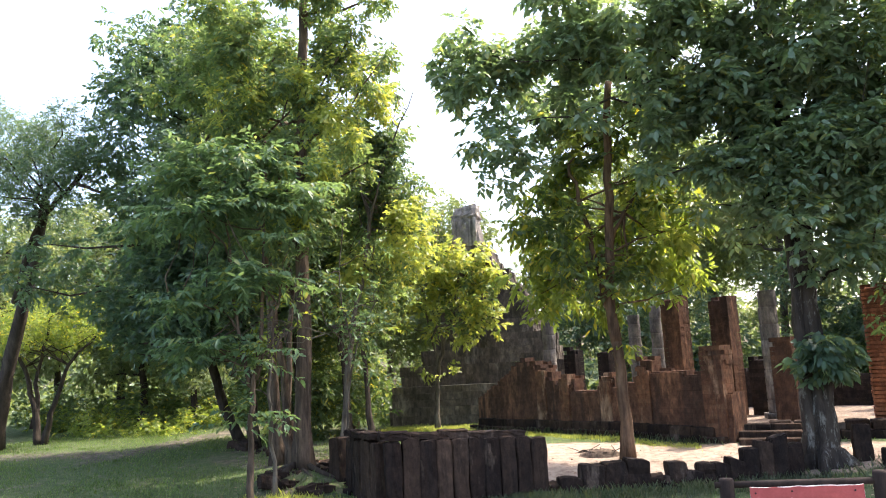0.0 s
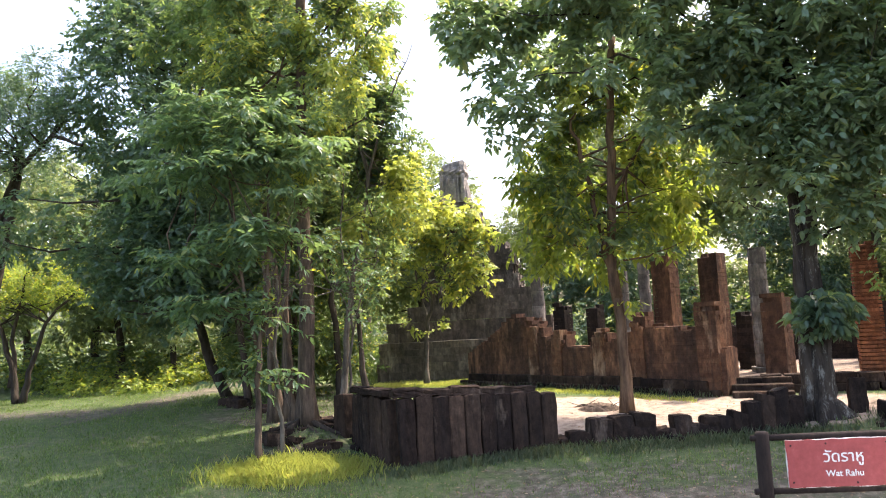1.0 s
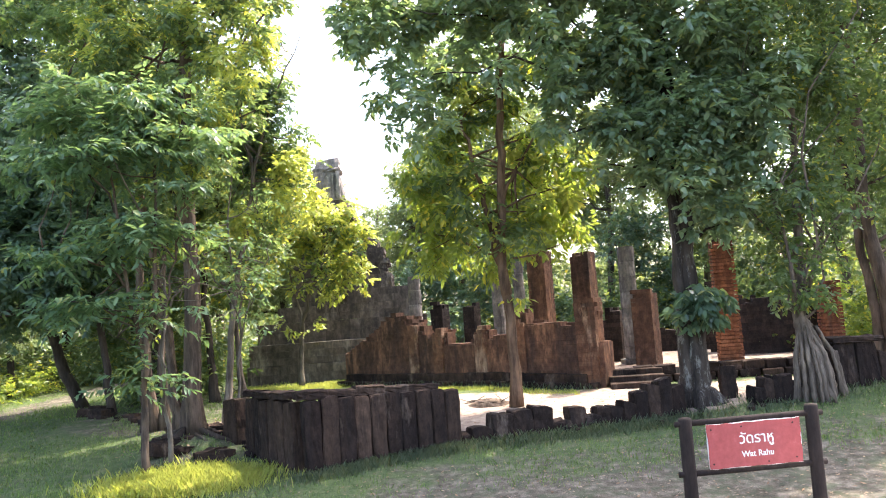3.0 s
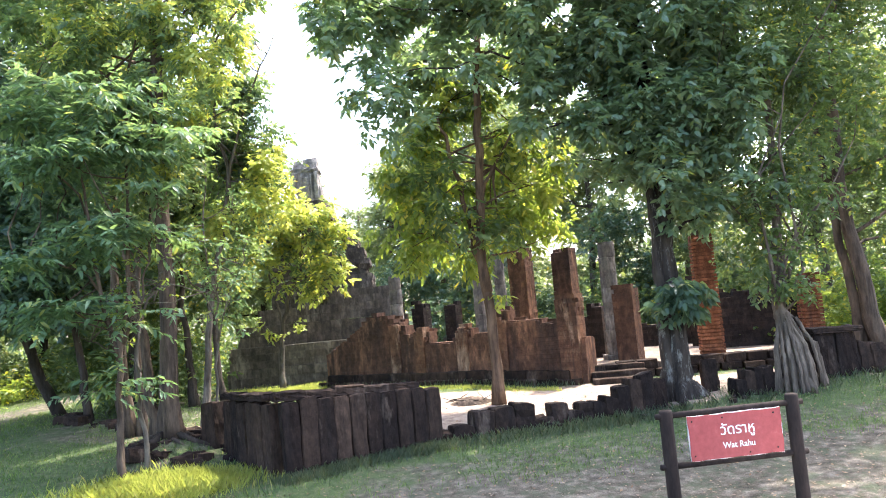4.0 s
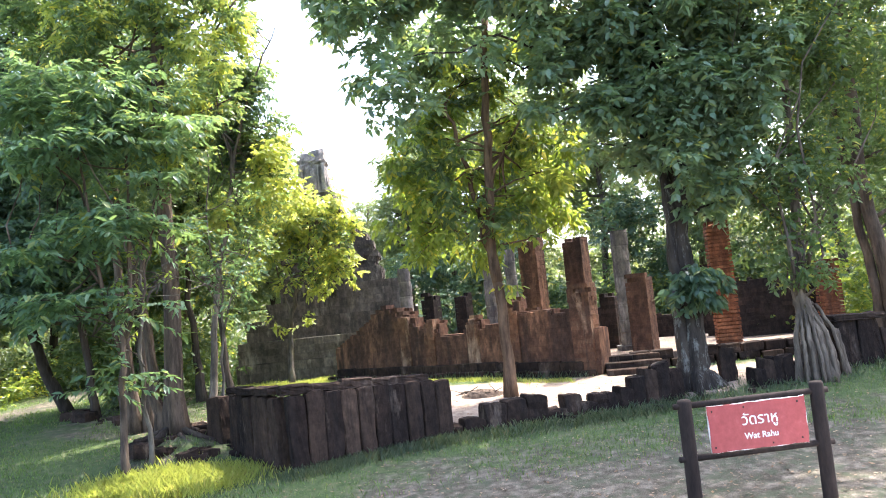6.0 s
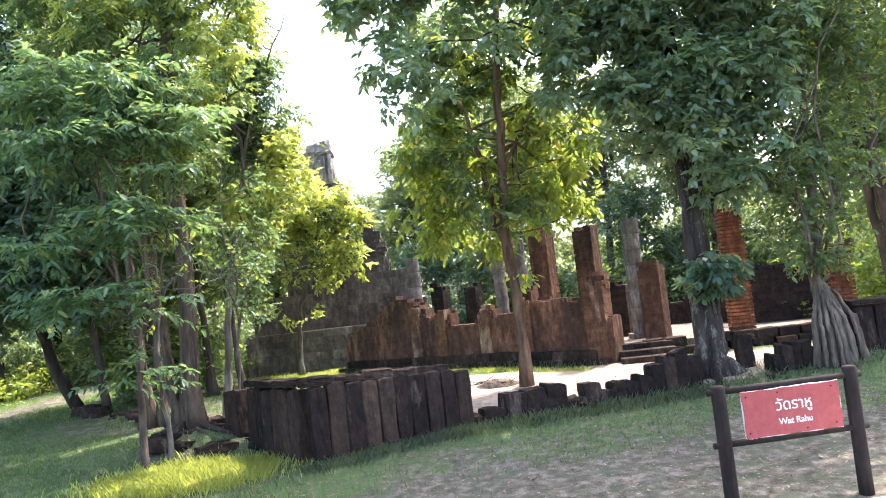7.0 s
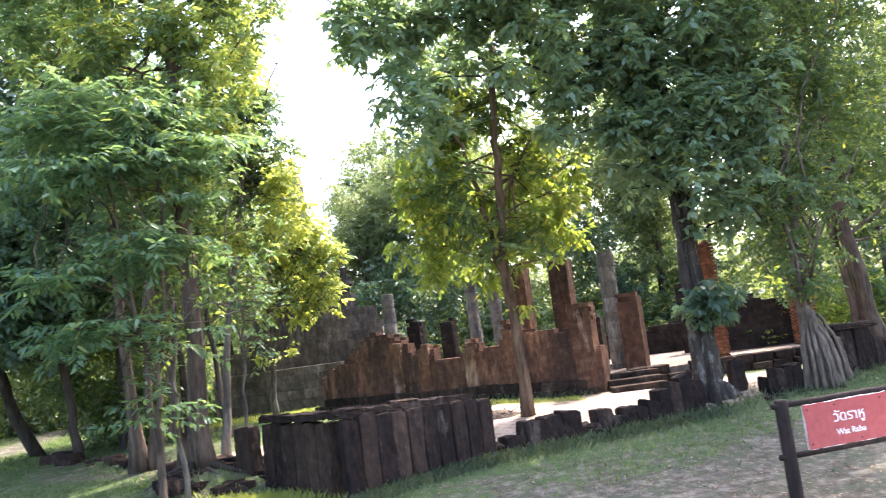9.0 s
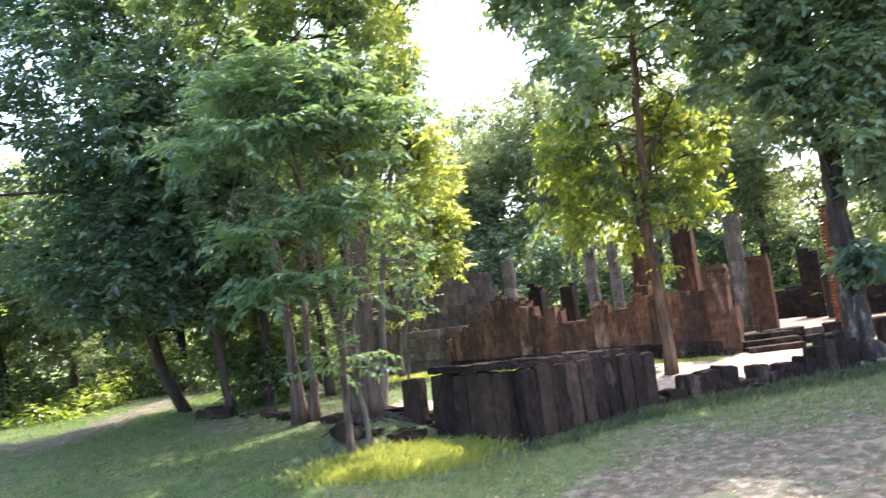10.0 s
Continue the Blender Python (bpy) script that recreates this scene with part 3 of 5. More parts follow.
def brick_pillar(label, x, y, w, top, mat, base=FLOOR_Z, course=0.085, turn=-0.6, lean=(0.0, 0.0), cap=0, seed=0, broken=True, dep=None, taper=0.0, group="temple pillars", wild=0.005, joint=0.003):
    """A square brick pillar: four bricks round each course, the upper courses crumbling."""
    t = thing("brick_pillar", label, "pillar", (x, y, base), group)
    t.rotation_euler = (lean[1], lean[0], turn)
    r = random.Random(seed + 77)
    dep = dep or w
    bm = (w * 0.64, dep * 0.36)
    longs = brick_meshes("brick", mat, (w * 0.64 - 0.005, dep * 0.36, course - joint), 300 + seed * 7, 4, 0.03)
    cross = brick_meshes("brick", mat, (dep * 0.64 - 0.005, w * 0.36, course - joint), 400 + seed * 7, 4, 0.03)
    n = int((top - base) / course)
    part("core", rough_block("core", mat, (w * 0.72, dep * 0.72, (n - 0.8) * course), 0.01, seed, 0), t)
    for k in range(n):
        out = 1.0 + r.uniform(-wild, wild) - taper * k / n + (0.10 if cap and n - cap <= k < n - 1 else 0)
        z = (k + 0.5) * course
        for q in range(4):
            if broken and k > n - 3 and r.random() < 0.4:
                continue
            flip = k % 2
            if q % 2 == 0:
                sx = 0.18 * (1 if flip else -1) * (1 if q == 0 else -1)
                p = (sx * w * out, (-0.32 if q == 0 else 0.32) * dep * out, z)
                me, rz = longs[r.randrange(4)], 0 if q == 0 else math.pi
            else:
                sy = 0.18 * (1 if flip else -1) * (1 if q == 1 else -1)
                p = ((0.32 if q == 1 else -0.32) * w * out, sy * dep * out, z)
                me, rz = cross[r.randrange(4)], math.pi / 2 if q == 1 else -math.pi / 2
            part("brick", me, t, "", Matrix.Translation(p) @ Euler((0, 0, rz + r.uniform(-.006, .006))).to_matrix().to_4x4())
    return t


pa = along(5.98, 0.12)
brick_pillar("brick pillar with flaking cream plaster and a moulded cap, built into the wall", pa.x, pa.y, 0.40, 2.1, M_PLASTER_WORN, base=0.42, turn=math.atan2(WALL_D.y, WALL_D.x), cap=4, seed=1)
brick_pillar("slim dark brick pillar behind the wall", 1.12, 19.0, 0.32, 2.25, M_BRICK_DARK, seed=2)
brick_pillar("slim dark brick pillar behind the wall", 1.86, 19.0, 0.30, 2.2, M_BRICK_DARK, seed=3)
brick_pillar("tall red brick pillar behind the wall", 3.38, 18.0, 0.42, 3.2, M_BRICK, seed=4)
brick_pillar("tallest dark red brick pillar behind the plastered one", 4.36, 18.0, 0.44, 3.12, M_BRICK, seed=5, taper=0.06)
brick_pillar("short blackened brick pillar on the platform", 4.98, 18.0, 0.34, 1.8, M_BRICK_DARK, seed=6)
brick_pillar("brick pillar with sunlit red side on the platform edge", 5.22, 16.45, 0.42, 2.19, M_BRICK, seed=7)
brick_pillar("orange brick pillar with wide joints beside the lichen-covered tree", 6.72, 16.0, 0.44, 2.98, M_BRICK_RED, seed=8, turn=-0.2, course=0.072, taper=0.16, wild=0.055, joint=0.017)
brick_pillar("orange brick pillar beyond the fig tree", 9.0, 16.4, 0.38, 2.1, M_BRICK_RED, seed=9, turn=-0.1, course=0.072, wild=0.05, joint=0.017)
brick_pillar("weathered brick pillar stub on the wall", along(4.5, 0.25).x, along(4.5, 0.25).y, 0.34, 1.98, M_BRICK, base=1.4, seed=10)
brick_pillar("dark brick pillar at the back of the platform", 7.55, 18.6, 0.44, 2.3, M_BRICK_DARK, seed=11)


for k, (s, w, top) in enumerate(((1.95, 0.26, 1.80), (2.58, 0.24, 1.66), (3.62, 0.26, 1.64), (4.52, 0.28, 1.72))):
    p = along(s, 0.09)
    brick_pillar("engaged brick pilaster with pale plaster streaks on the temple wall", p.x, p.y, w, top, M_PLASTER_WORN, base=0.44, turn=math.atan2(WALL_D.y, WALL_D.x), seed=30 + k, dep=0.28)


def plaster_column(label, x, y, rad, top, mat, base=FLOOR_Z, lean=(0, 0), seed=0):
    """A round laterite column coated in old lime plaster, drum upon drum."""
    t = thing("temple_column", label, "column", (x, y, base), "temple columns")
    t.rotation_euler = (lean[1], lean[0], 0)
    r = random.Random(seed)
    z, k = 0.0, 0
    part("base", rough_block("base", mat, (rad * 2.5, rad * 2.5, 0.10), 0.05, seed, 1), t)
    z = 0.10
    while z < top - base:
        h = min(r.uniform(0.24, 0.34), top - base - z + 0.01)
        rr = rad * (1.0 - 0.10 * z / (top - base))
        pts = [(0, 0, 0), (0, 0, 0.02), (0, 0, h * 0.5), (0, 0, h - 0.02), (0, 0, h)]
        v, f = tube(pts, [rr * 0.95, rr, rr * 1.01, rr, rr * 0.94], 14, 0.03, seed + k)
        part("drum", mesh_of("drum", v, f, mat, False), t, "", Matrix.Translation((r.uniform(-.008, .008), r.uniform(-.008, .008), z)))
        z += h + 0.002
        k += 1
    return t


plaster_column("white plastered column with grey rain streaks", 5.08, 17.05, 0.19, 3.05, M_PLASTER, seed=1)
plaster_column("grey plastered column with sunlit edge behind the wall", 0.56, 19.2, 0.16, 2.84, M_PLASTER, seed=2)
plaster_column("thin grey column behind the wall", 2.52, 19.2, 0.15, 2.85, M_PLASTER, seed=3)
plaster_column("thin grey column behind the wall", 3.0, 18.9, 0.14, 3.0, M_PLASTER, seed=4)

brick_wall("back_wall", "blackened low brick wall at the back of the platform", Vector((7.2, 17.3, FLOOR_Z)), Vector((0.97, -0.22, 0)).normalized(), 1.9,
           [(0, 1.85), (0.35, 1.88), (0.4, 1.78), (1.2, 1.80), (1.25, 1.66), (1.9, 1.6)], M_BRICK_DARK, z0=FLOOR_Z, seed=7)
brick_wall("back_wall", "long blackened brick wall behind the pillars", Vector((4.9, 20.6, FLOOR_Z)), Vector((0.93, -0.37, 0)).normalized(), 4.6,
           [(0, 1.5), (0.8, 1.45), (0.9, 1.2), (2.2, 1.15), (2.3, 1.35), (4.6, 1.3)], M_BRICK_DARK, z0=FLOOR_Z, seed=8)


# ---- shrine tower ----
def courses(levels, block, seed, mat_name, mat):
    """Levels of squared blocks laid in courses, joined: (x0, x1, y0, y1, z0, z1) each."""
    r = random.Random(seed)
    v, f = [], []
    for x0, x1, y0, y1, z0, z1 in levels:
        nz = max(1, round((z1 - z0) / block[2]))
        hz = (z1 - z0) / nz
        for k in range(nz):
            za, zb = z0 + k * hz, z0 + (k + 1) * hz - 0.004
            runs = [((x0, y0), (x1, y0), (0, 1)), ((x1, y0), (x1, y1), (-1, 0)), ((x0, y0), (x0, y1), (1, 0)), ((x0, y1), (x1, y1), (0, -1))]
            for (ax, ay), (bx, by), (ix, iy) in runs:
                ln = math.hypot(bx - ax, by - ay)
                n = max(1, round(ln / block[0]))
                off = 0.5 * (k % 2)
                cuts = sorted({0.0, 1.0, *[(i + off) / n for i in range(n) if 0 < (i + off) / n < 1]})
                for i in range(len(cuts) - 1):
                    f0, f1 = cuts[i], cuts[i + 1] - 0.003 / ln
                    o = len(v)
                    w = r.uniform(-0.03, 0.025)
                    dep = 0.3
                    for z in (za, zb - r.uniform(0, 0.008)):
                        for fr, q in ((f0, w), (f1, w), (f1, dep), (f0, dep)):
                            v.append((ax + (bx - ax) * fr + ix * q, ay + (by - ay) * fr + iy * q, z))
                    f += [(o, o + 1, o + 5, o + 4), (o + 1, o + 2, o + 6, o + 5), (o + 2, o + 3, o + 7, o + 6), (o + 3, o, o + 4, o + 7), (o + 4, o + 5, o + 6, o + 7)]
        o = len(v)
        g = 0.06
        for z in (z0, z1 - 0.03):
            v += [(x0 + g, y0 + g, z), (x1 - g, y0 + g, z), (x1 - g, y1 - g, z), (x0 + g, y1 - g, z)]
        f += [(o + 4, o + 5, o + 6, o + 7), (o, o + 1, o + 5, o + 4), (o + 1, o + 2, o + 6, o + 5), (o + 2, o + 3, o + 7, o + 6), (o + 3, o, o + 4, o + 7)]
    return mesh_of(mat_name, v, f, mat)


shrine = thing("shrine_tower", "stepped laterite shrine base carrying a broken grey plastered tower", "temple tower", (-1.4, 22.4, 0.45))
off = Vector((-1.4, 22.4, 0.45))


def shrine_part(name, levels, block, seed, mat, label=""):
    lv = [(a - off.x, b - off.x, c - off.y, d - off.y, e - off.z, g - off.z) for a, b, c, d, e, g in levels]
    tagged(part(name, courses(lv, block, seed, name, mat), shrine, label), kind="stuff")


shrine_part("lower_tier", [(-3.62, 0.95, 20.0, 24.8, 0.3, 0.95), (-3.56, 0.9, 20.06, 24.75, 0.95, 1.46)], (0.42, 0.3, 0.2), 1, M_LAT_PALE, "dark laterite with pale lime patches")
shrine_part("middle_tier", [(-3.42, 0.8, 20.45, 24.4, 1.46, 1.96)], (0.42, 0.3, 0.2), 2, M_LAT_PALE)
shrine_part("upper_tier", [(-2.95, 0.52, 20.85, 24.0, 1.96, 2.36), (-1.2, 0.42, 20.95, 23.8, 2.36, 2.72)], (0.4, 0.3, 0.19), 3, M_LAT_PALE)
shrine_part("body", [(-2.65, -0.02, 21.3, 23.5, 2.36, 3.1), (-2.5, -0.16, 21.4, 23.4, 3.1, 3.35), (-2.58, -0.08, 21.35, 23.45, 3.35, 3.5), (-2.4, -0.2, 21.5, 23.3, 3.5, 3.8), (-2.3, -0.34, 21.6, 23.2, 3.8, 4.05)],
            (0.36, 0.3, 0.14), 4, M_LAT_PALE)
shrine_part("neck", [(-2.15, -0.6, 21.5, 23.0, 4.05, 4.45), (-1.92, -0.86, 19.9, 22.4, 4.45, 4.68), (-1.84, -0.94, 19.7, 22.2, 4.68, 4.92)], (0.34, 0.3, 0.18), 5, M_LAT_PALE)


def tower_head():
    """The broken head: a fluted tapering block with a sloping fractured top."""
    bm = bmesh.new()
    rings = [(5.05, 0.41, 0.40), (5.3, 0.39, 0.38), (5.5, 0.37, 0.36), (5.7, 0.35, 0.34), (5.80, 0.345, 0.34), (5.84, 0.385, 0.37), (5.90, 0.38, 0.37), (5.96, 0.34, 0.33), (6.10, 0.335, 0.31), (6.22, 0.29, 0.27)]
    cols = []
    r = random.Random(4)
    for z, hx, hy in rings:
        row = []
        for k in range(24):
            a = 2 * math.pi * k / 24
            sq = max(abs(math.cos(a)), abs(math.sin(a)))
            flute = 1 - 0.045 * (k % 3 == 0)
            x, y = math.cos(a) / sq * hx * flute, math.sin(a) / sq * hy * flute
            slope = max(0.0, z - 5.5) * 0.9
            zz = z - (slope * (0.5 - 0.5 * x / hx) * 0.17 if z > 5.9 else 0.0) + r.uniform(-.025, .025)
            row.append(bm.verts.new((x + r.uniform(-.028, .028) + (0.12 * (z - 5.9) if z > 5.9 else 0), y + r.uniform(-.028, .028), zz)))
        cols.append(row)
    for i in range(len(cols) - 1):
        for k in range(24):
            bm.faces.new((cols[i][k], cols[i][(k + 1) % 24], cols[i + 1][(k + 1) % 24], cols[i + 1][k]))
    bm.faces.new(cols[-1])
    me = bpy.data.meshes.new("tower_head")
    bm.to_mesh(me)
    bm.free()
    me.materials.append(M_STUCCO)
    return me


HEAD_AT = Matrix.Translation((-1.39 - off.x, 20.05 - off.y, 0.22 - off.z)) @ Matrix.Scale(0.922, 4)
part("tower_head", tower_head(), shrine, "grey fluted plaster with a fractured top", HEAD_AT)
for x, w, d, z0, z1 in ((-0.29, 0.10, 0.06, 5.10, 5.80), (0.29, 0.10, 0.06, 5.10, 5.80), (0.0, 0.20, 0.05, 5.12, 5.50), (0.0, 0.12, 0.06, 5.50, 5.68), (-0.15, 0.04, 0.03, 5.12, 5.76), (0.15, 0.04, 0.03, 5.12, 5.76)):
    part("relief", rough_block("relief", M_STUCCO, (w, d * 2, z1 - z0), 0.10, int(w * 900), 2), shrine, "", HEAD_AT @ Matrix.Translation((x, -0.385 + 0.04 * (z0 - 5.1), z0)))


# ---- laterite fence ----
def slab_mesh(w, d, h, seed, cut=0.0):
    """An upright laterite slab: worn edges, pitted faces, a rounded or slanting head."""
    r = random.Random(seed)
    bm = bmesh.new()
    bmesh.ops.create_cube(bm, size=1.0)
    bmesh.ops.scale(bm, vec=(w, d, h), verts=bm.verts)
    bmesh.ops.bevel(bm, geom=bm.edges[:], offset=0.011, segments=2, affect="EDGES")
    bmesh.ops.subdivide_edges(bm, edges=bm.edges[:], cuts=4, use_grid_fill=True)
    for v in bm.verts:
        head = max(0.0, v.co.z / h - 0.1) * 2.2
        v.co.z += h / 2
        q = v.co * 6.0 + Vector((seed * 1.7, 0, 0))
        v.co += noise.noise_vector(q) * 0.016 + noise.noise_vector(q * 3.1) * 0.011 + noise.noise_vector(q * 8.0) * 0.006
        v.co.z += head * (0.5 * cut * v.co.x / w - 0.012 * abs(2 * v.co.x / w) ** 2)
        if seed % 3 == 0:
            crack = math.exp(-((v.co.z - h * (0.45 + 0.04 * (seed % 5)) - 0.05 * v.co.x) / 0.025) ** 2)
            v.co.y *= 1.0 - 0.16 * crack
        v.co.x *= 1.0 - 0.02 * head
        v.co.y *= 1.0 - 0.05 * head
    me = bpy.data.meshes.new("slab")
    bm.to_mesh(me)
    bm.free()
    me.materials.append(M_LAT)
    return me


def fence(label, a, b, n, top, depth=0.20, seed=1, lean=0.016, gap=0.002, heights=None, ragged=0.05):
    a, b = Vector((*a, 0)), Vector((*b, 0))
    d = (b - a).normalized()
    ang = math.atan2(d.y, d.x)
    t = thing("laterite_fence", label, "stone fence", (a.x, a.y, on_ground(a.x, a.y)), "laterite enclosure")
    r = random.Random(seed)
    w = (b - a).length / n
    for k in range(n):
        p = a + d * w * (k + 0.5)
        z = on_ground(p.x, p.y) - 0.12
        h = (heights[k] if heights else top - on_ground(p.x, p.y)) + 0.12 + r.uniform(-0.03, 0.02)
        me = slab_mesh(w - gap - r.uniform(-0.01, 0.012), depth * r.uniform(0.9, 1.1), h, seed * 31 + k, r.uniform(-ragged, ragged))
        m = Matrix.Translation(Vector((p.x, p.y, z)) - t.location) @ Euler((r.uniform(-lean, lean), r.uniform(-lean, lean), ang + r.uniform(-.03, .03))).to_matrix().to_4x4()
        part("slab", me, t, "", m)
    return t


CORNER = (-0.98, 10.92)
front_fence = fence("dark weathered fence of upright laterite slabs standing in grass", CORNER, (1.08, 11.85), 10, 0.84, seed=3, heights=[0.96, 0.95, 0.92, 0.92, 0.89, 0.87, 0.86, 0.84, 0.82, 0.79])
fence("dark weathered side fence of upright laterite slabs", (-1.95, 12.3), (-1.06, 11.05), 6, 0.94, seed=4)
fence("single tall laterite slab past a narrow gap in the fence", (-2.38, 12.68), (-2.12, 12.48), 1, 0.90, seed=5)
cap = thing("cap_stone", "long dark laterite cap stones lying along the fence top", "stone", (0, 11.4, 0.84))
r = random.Random(8)


def cap_run(a, b, n, thick, turn, seed):
    """Rough cap stones laid end to end from a to b."""
    a, b = Vector(a), Vector(b)
    ln = (b - a).length / n
    tilt = -math.asin((b.z - a.z) / (b - a).length)
    for k in range(n):
        p = a.lerp(b, (k + 0.5) / n)
        me = rough_block("stone", M_LAT, (ln * 1.02, 0.21, thick * r.uniform(0.85, 1.2)), 0.13, seed + k, 3)
        part("stone", me, cap, "", Matrix.Translation(p - cap.location) @ Euler((r.uniform(-.04, .04), tilt + r.uniform(-.012, .012), turn + r.uniform(-.03, .03))).to_matrix().to_4x4())


cap_run((-1.08, 10.98, 0.965), (0.78, 11.82, 0.865), 5, 0.12, 0.424, 60)
cap_run((-1.95, 12.30, 0.94), (-1.16, 11.14, 0.965), 3, 0.10, -0.97, 70)
fence("low broken laterite slabs in the grass", (1.22, 11.90), (2.46, 12.30), 4, 0.4, seed=6, depth=0.26, ragged=0.12, lean=0.02, gap=0.0, heights=[0.20, 0.34, 0.37, 0.37])
fence("single low laterite slab stump", (2.72, 12.3), (2.98, 12.36), 1, 0.4, seed=7, depth=0.25, heights=[0.31])
fence("low broken fence of laterite slabs with a raised peak", (2.95, 12.3), (4.56, 12.62), 8, 0.5, seed=8, depth=0.28, ragged=0.16, lean=0.02, gap=-0.01, heights=[0.16, 0.27, 0.26, 0.30, 0.42, 0.51, 0.53, 0.42])
fence("lone laterite post standing beside the lichen-covered tree", (5.38, 13.12), (5.62, 13.1), 1, 0.7, seed=9, depth=0.22, heights=[0.52])
fence("crumbled laterite slabs among rubble", (5.66, 12.62), (6.42, 12.68), 5, 0.6, seed=10, depth=0.3, ragged=0.12, lean=0.02, gap=-0.01, heights=[0.24, 0.38, 0.36, 0.35, 0.28])
fence("row of dark laterite slabs beside the fig tree", (7.08, 12.92), (7.85, 13.0), 4, 1.0, seed=11, depth=0.36, ragged=0.12, lean=0.05, gap=-0.03, heights=[0.70, 0.74, 0.72, 0.70])
fence("row of lower dark laterite slabs", (7.9, 13.05), (9.0, 13.25), 5, 1.0, seed=12, depth=0.34, ragged=0.2, lean=0.06, gap=-0.03, heights=[0.5, 0.46, 0.40, 0.34, 0.26])
fence("row of tall dark laterite posts at the back of the platform", (8.3, 20.05), (9.15, 19.95), 6, 1.9, seed=14, depth=0.14, gap=0.035, heights=[1.32, 1.28, 1.33, 1.25, 1.3, 1.22])
cap2 = thing("cap_stone", "flat laterite cap stone on the slabs beside the fig tree", "stone", (7.48, 12.95, 1.02))
part("stone", rough_block("stone", M_LAT, (0.86, 0.44, 0.09), 0.16, 90, 3), cap2, "", Euler((0, 0.02, 0.1)).to_matrix().to_4x4())


def rubble(label, spots, seed, size=(0.14, 0.30), mat=M_LAT):
    for k, (x, y) in enumerate(spots):
        r = random.Random(seed + k)
        s = r.uniform(*size)
        me = rough_block("fallen_stone", mat, (s * r.uniform(0.8, 1.5), s, s * r.uniform(0.4, 0.8)), 0.12, seed + k, 1)
        ob = tagged(new("fallen_stone", me), label, "stone", "fallen stones")
        ob.location = (x, y, on_ground(x, y) - 0.03)
        ob.rotation_euler = (r.uniform(-.15, .15), r.uniform(-.15, .15), r.uniform(0, 6))


r = random.Random(31)
rubble("fallen dark laterite stone in the grass", [(2.5 + r.uniform(-.1, 2.4), 12.15 + r.uniform(-.15, .35)) for _ in range(9)], 200, (0.08, 0.2))
rubble("large laterite stone between broken slabs", [(2.56, 12.34), (2.66, 12.28), (3.0, 12.38), (3.12, 12.3), (1.16, 11.95)], 250, (0.20, 0.28))
rubble("fallen laterite stone among tree roots", [(r.uniform(-3.4, -1.9), r.uniform(11.75, 13.4)) for _ in range(34)], 300, (0.09, 0.27))
rubble("fallen laterite stone beside the fig tree", [(r.uniform(5.5, 6.4), r.uniform(12.3, 12.6)) for _ in range(7)], 400, (0.06, 0.14))
rubble("fallen laterite stone along the tree line", [(-3.5 - 0.42 * k + r.uniform(-.15, .15), 14.2 + 0.42 * k + r.uniform(-.25, .25)) for k in range(7) for _ in range(3)], 500, (0.10, 0.28))
rubble("fallen laterite stone at the far end of the fence", [(r.uniform(8.6, 11.5), r.uniform(13.6, 14.6)) for _ in range(9)], 600, (0.1, 0.3))


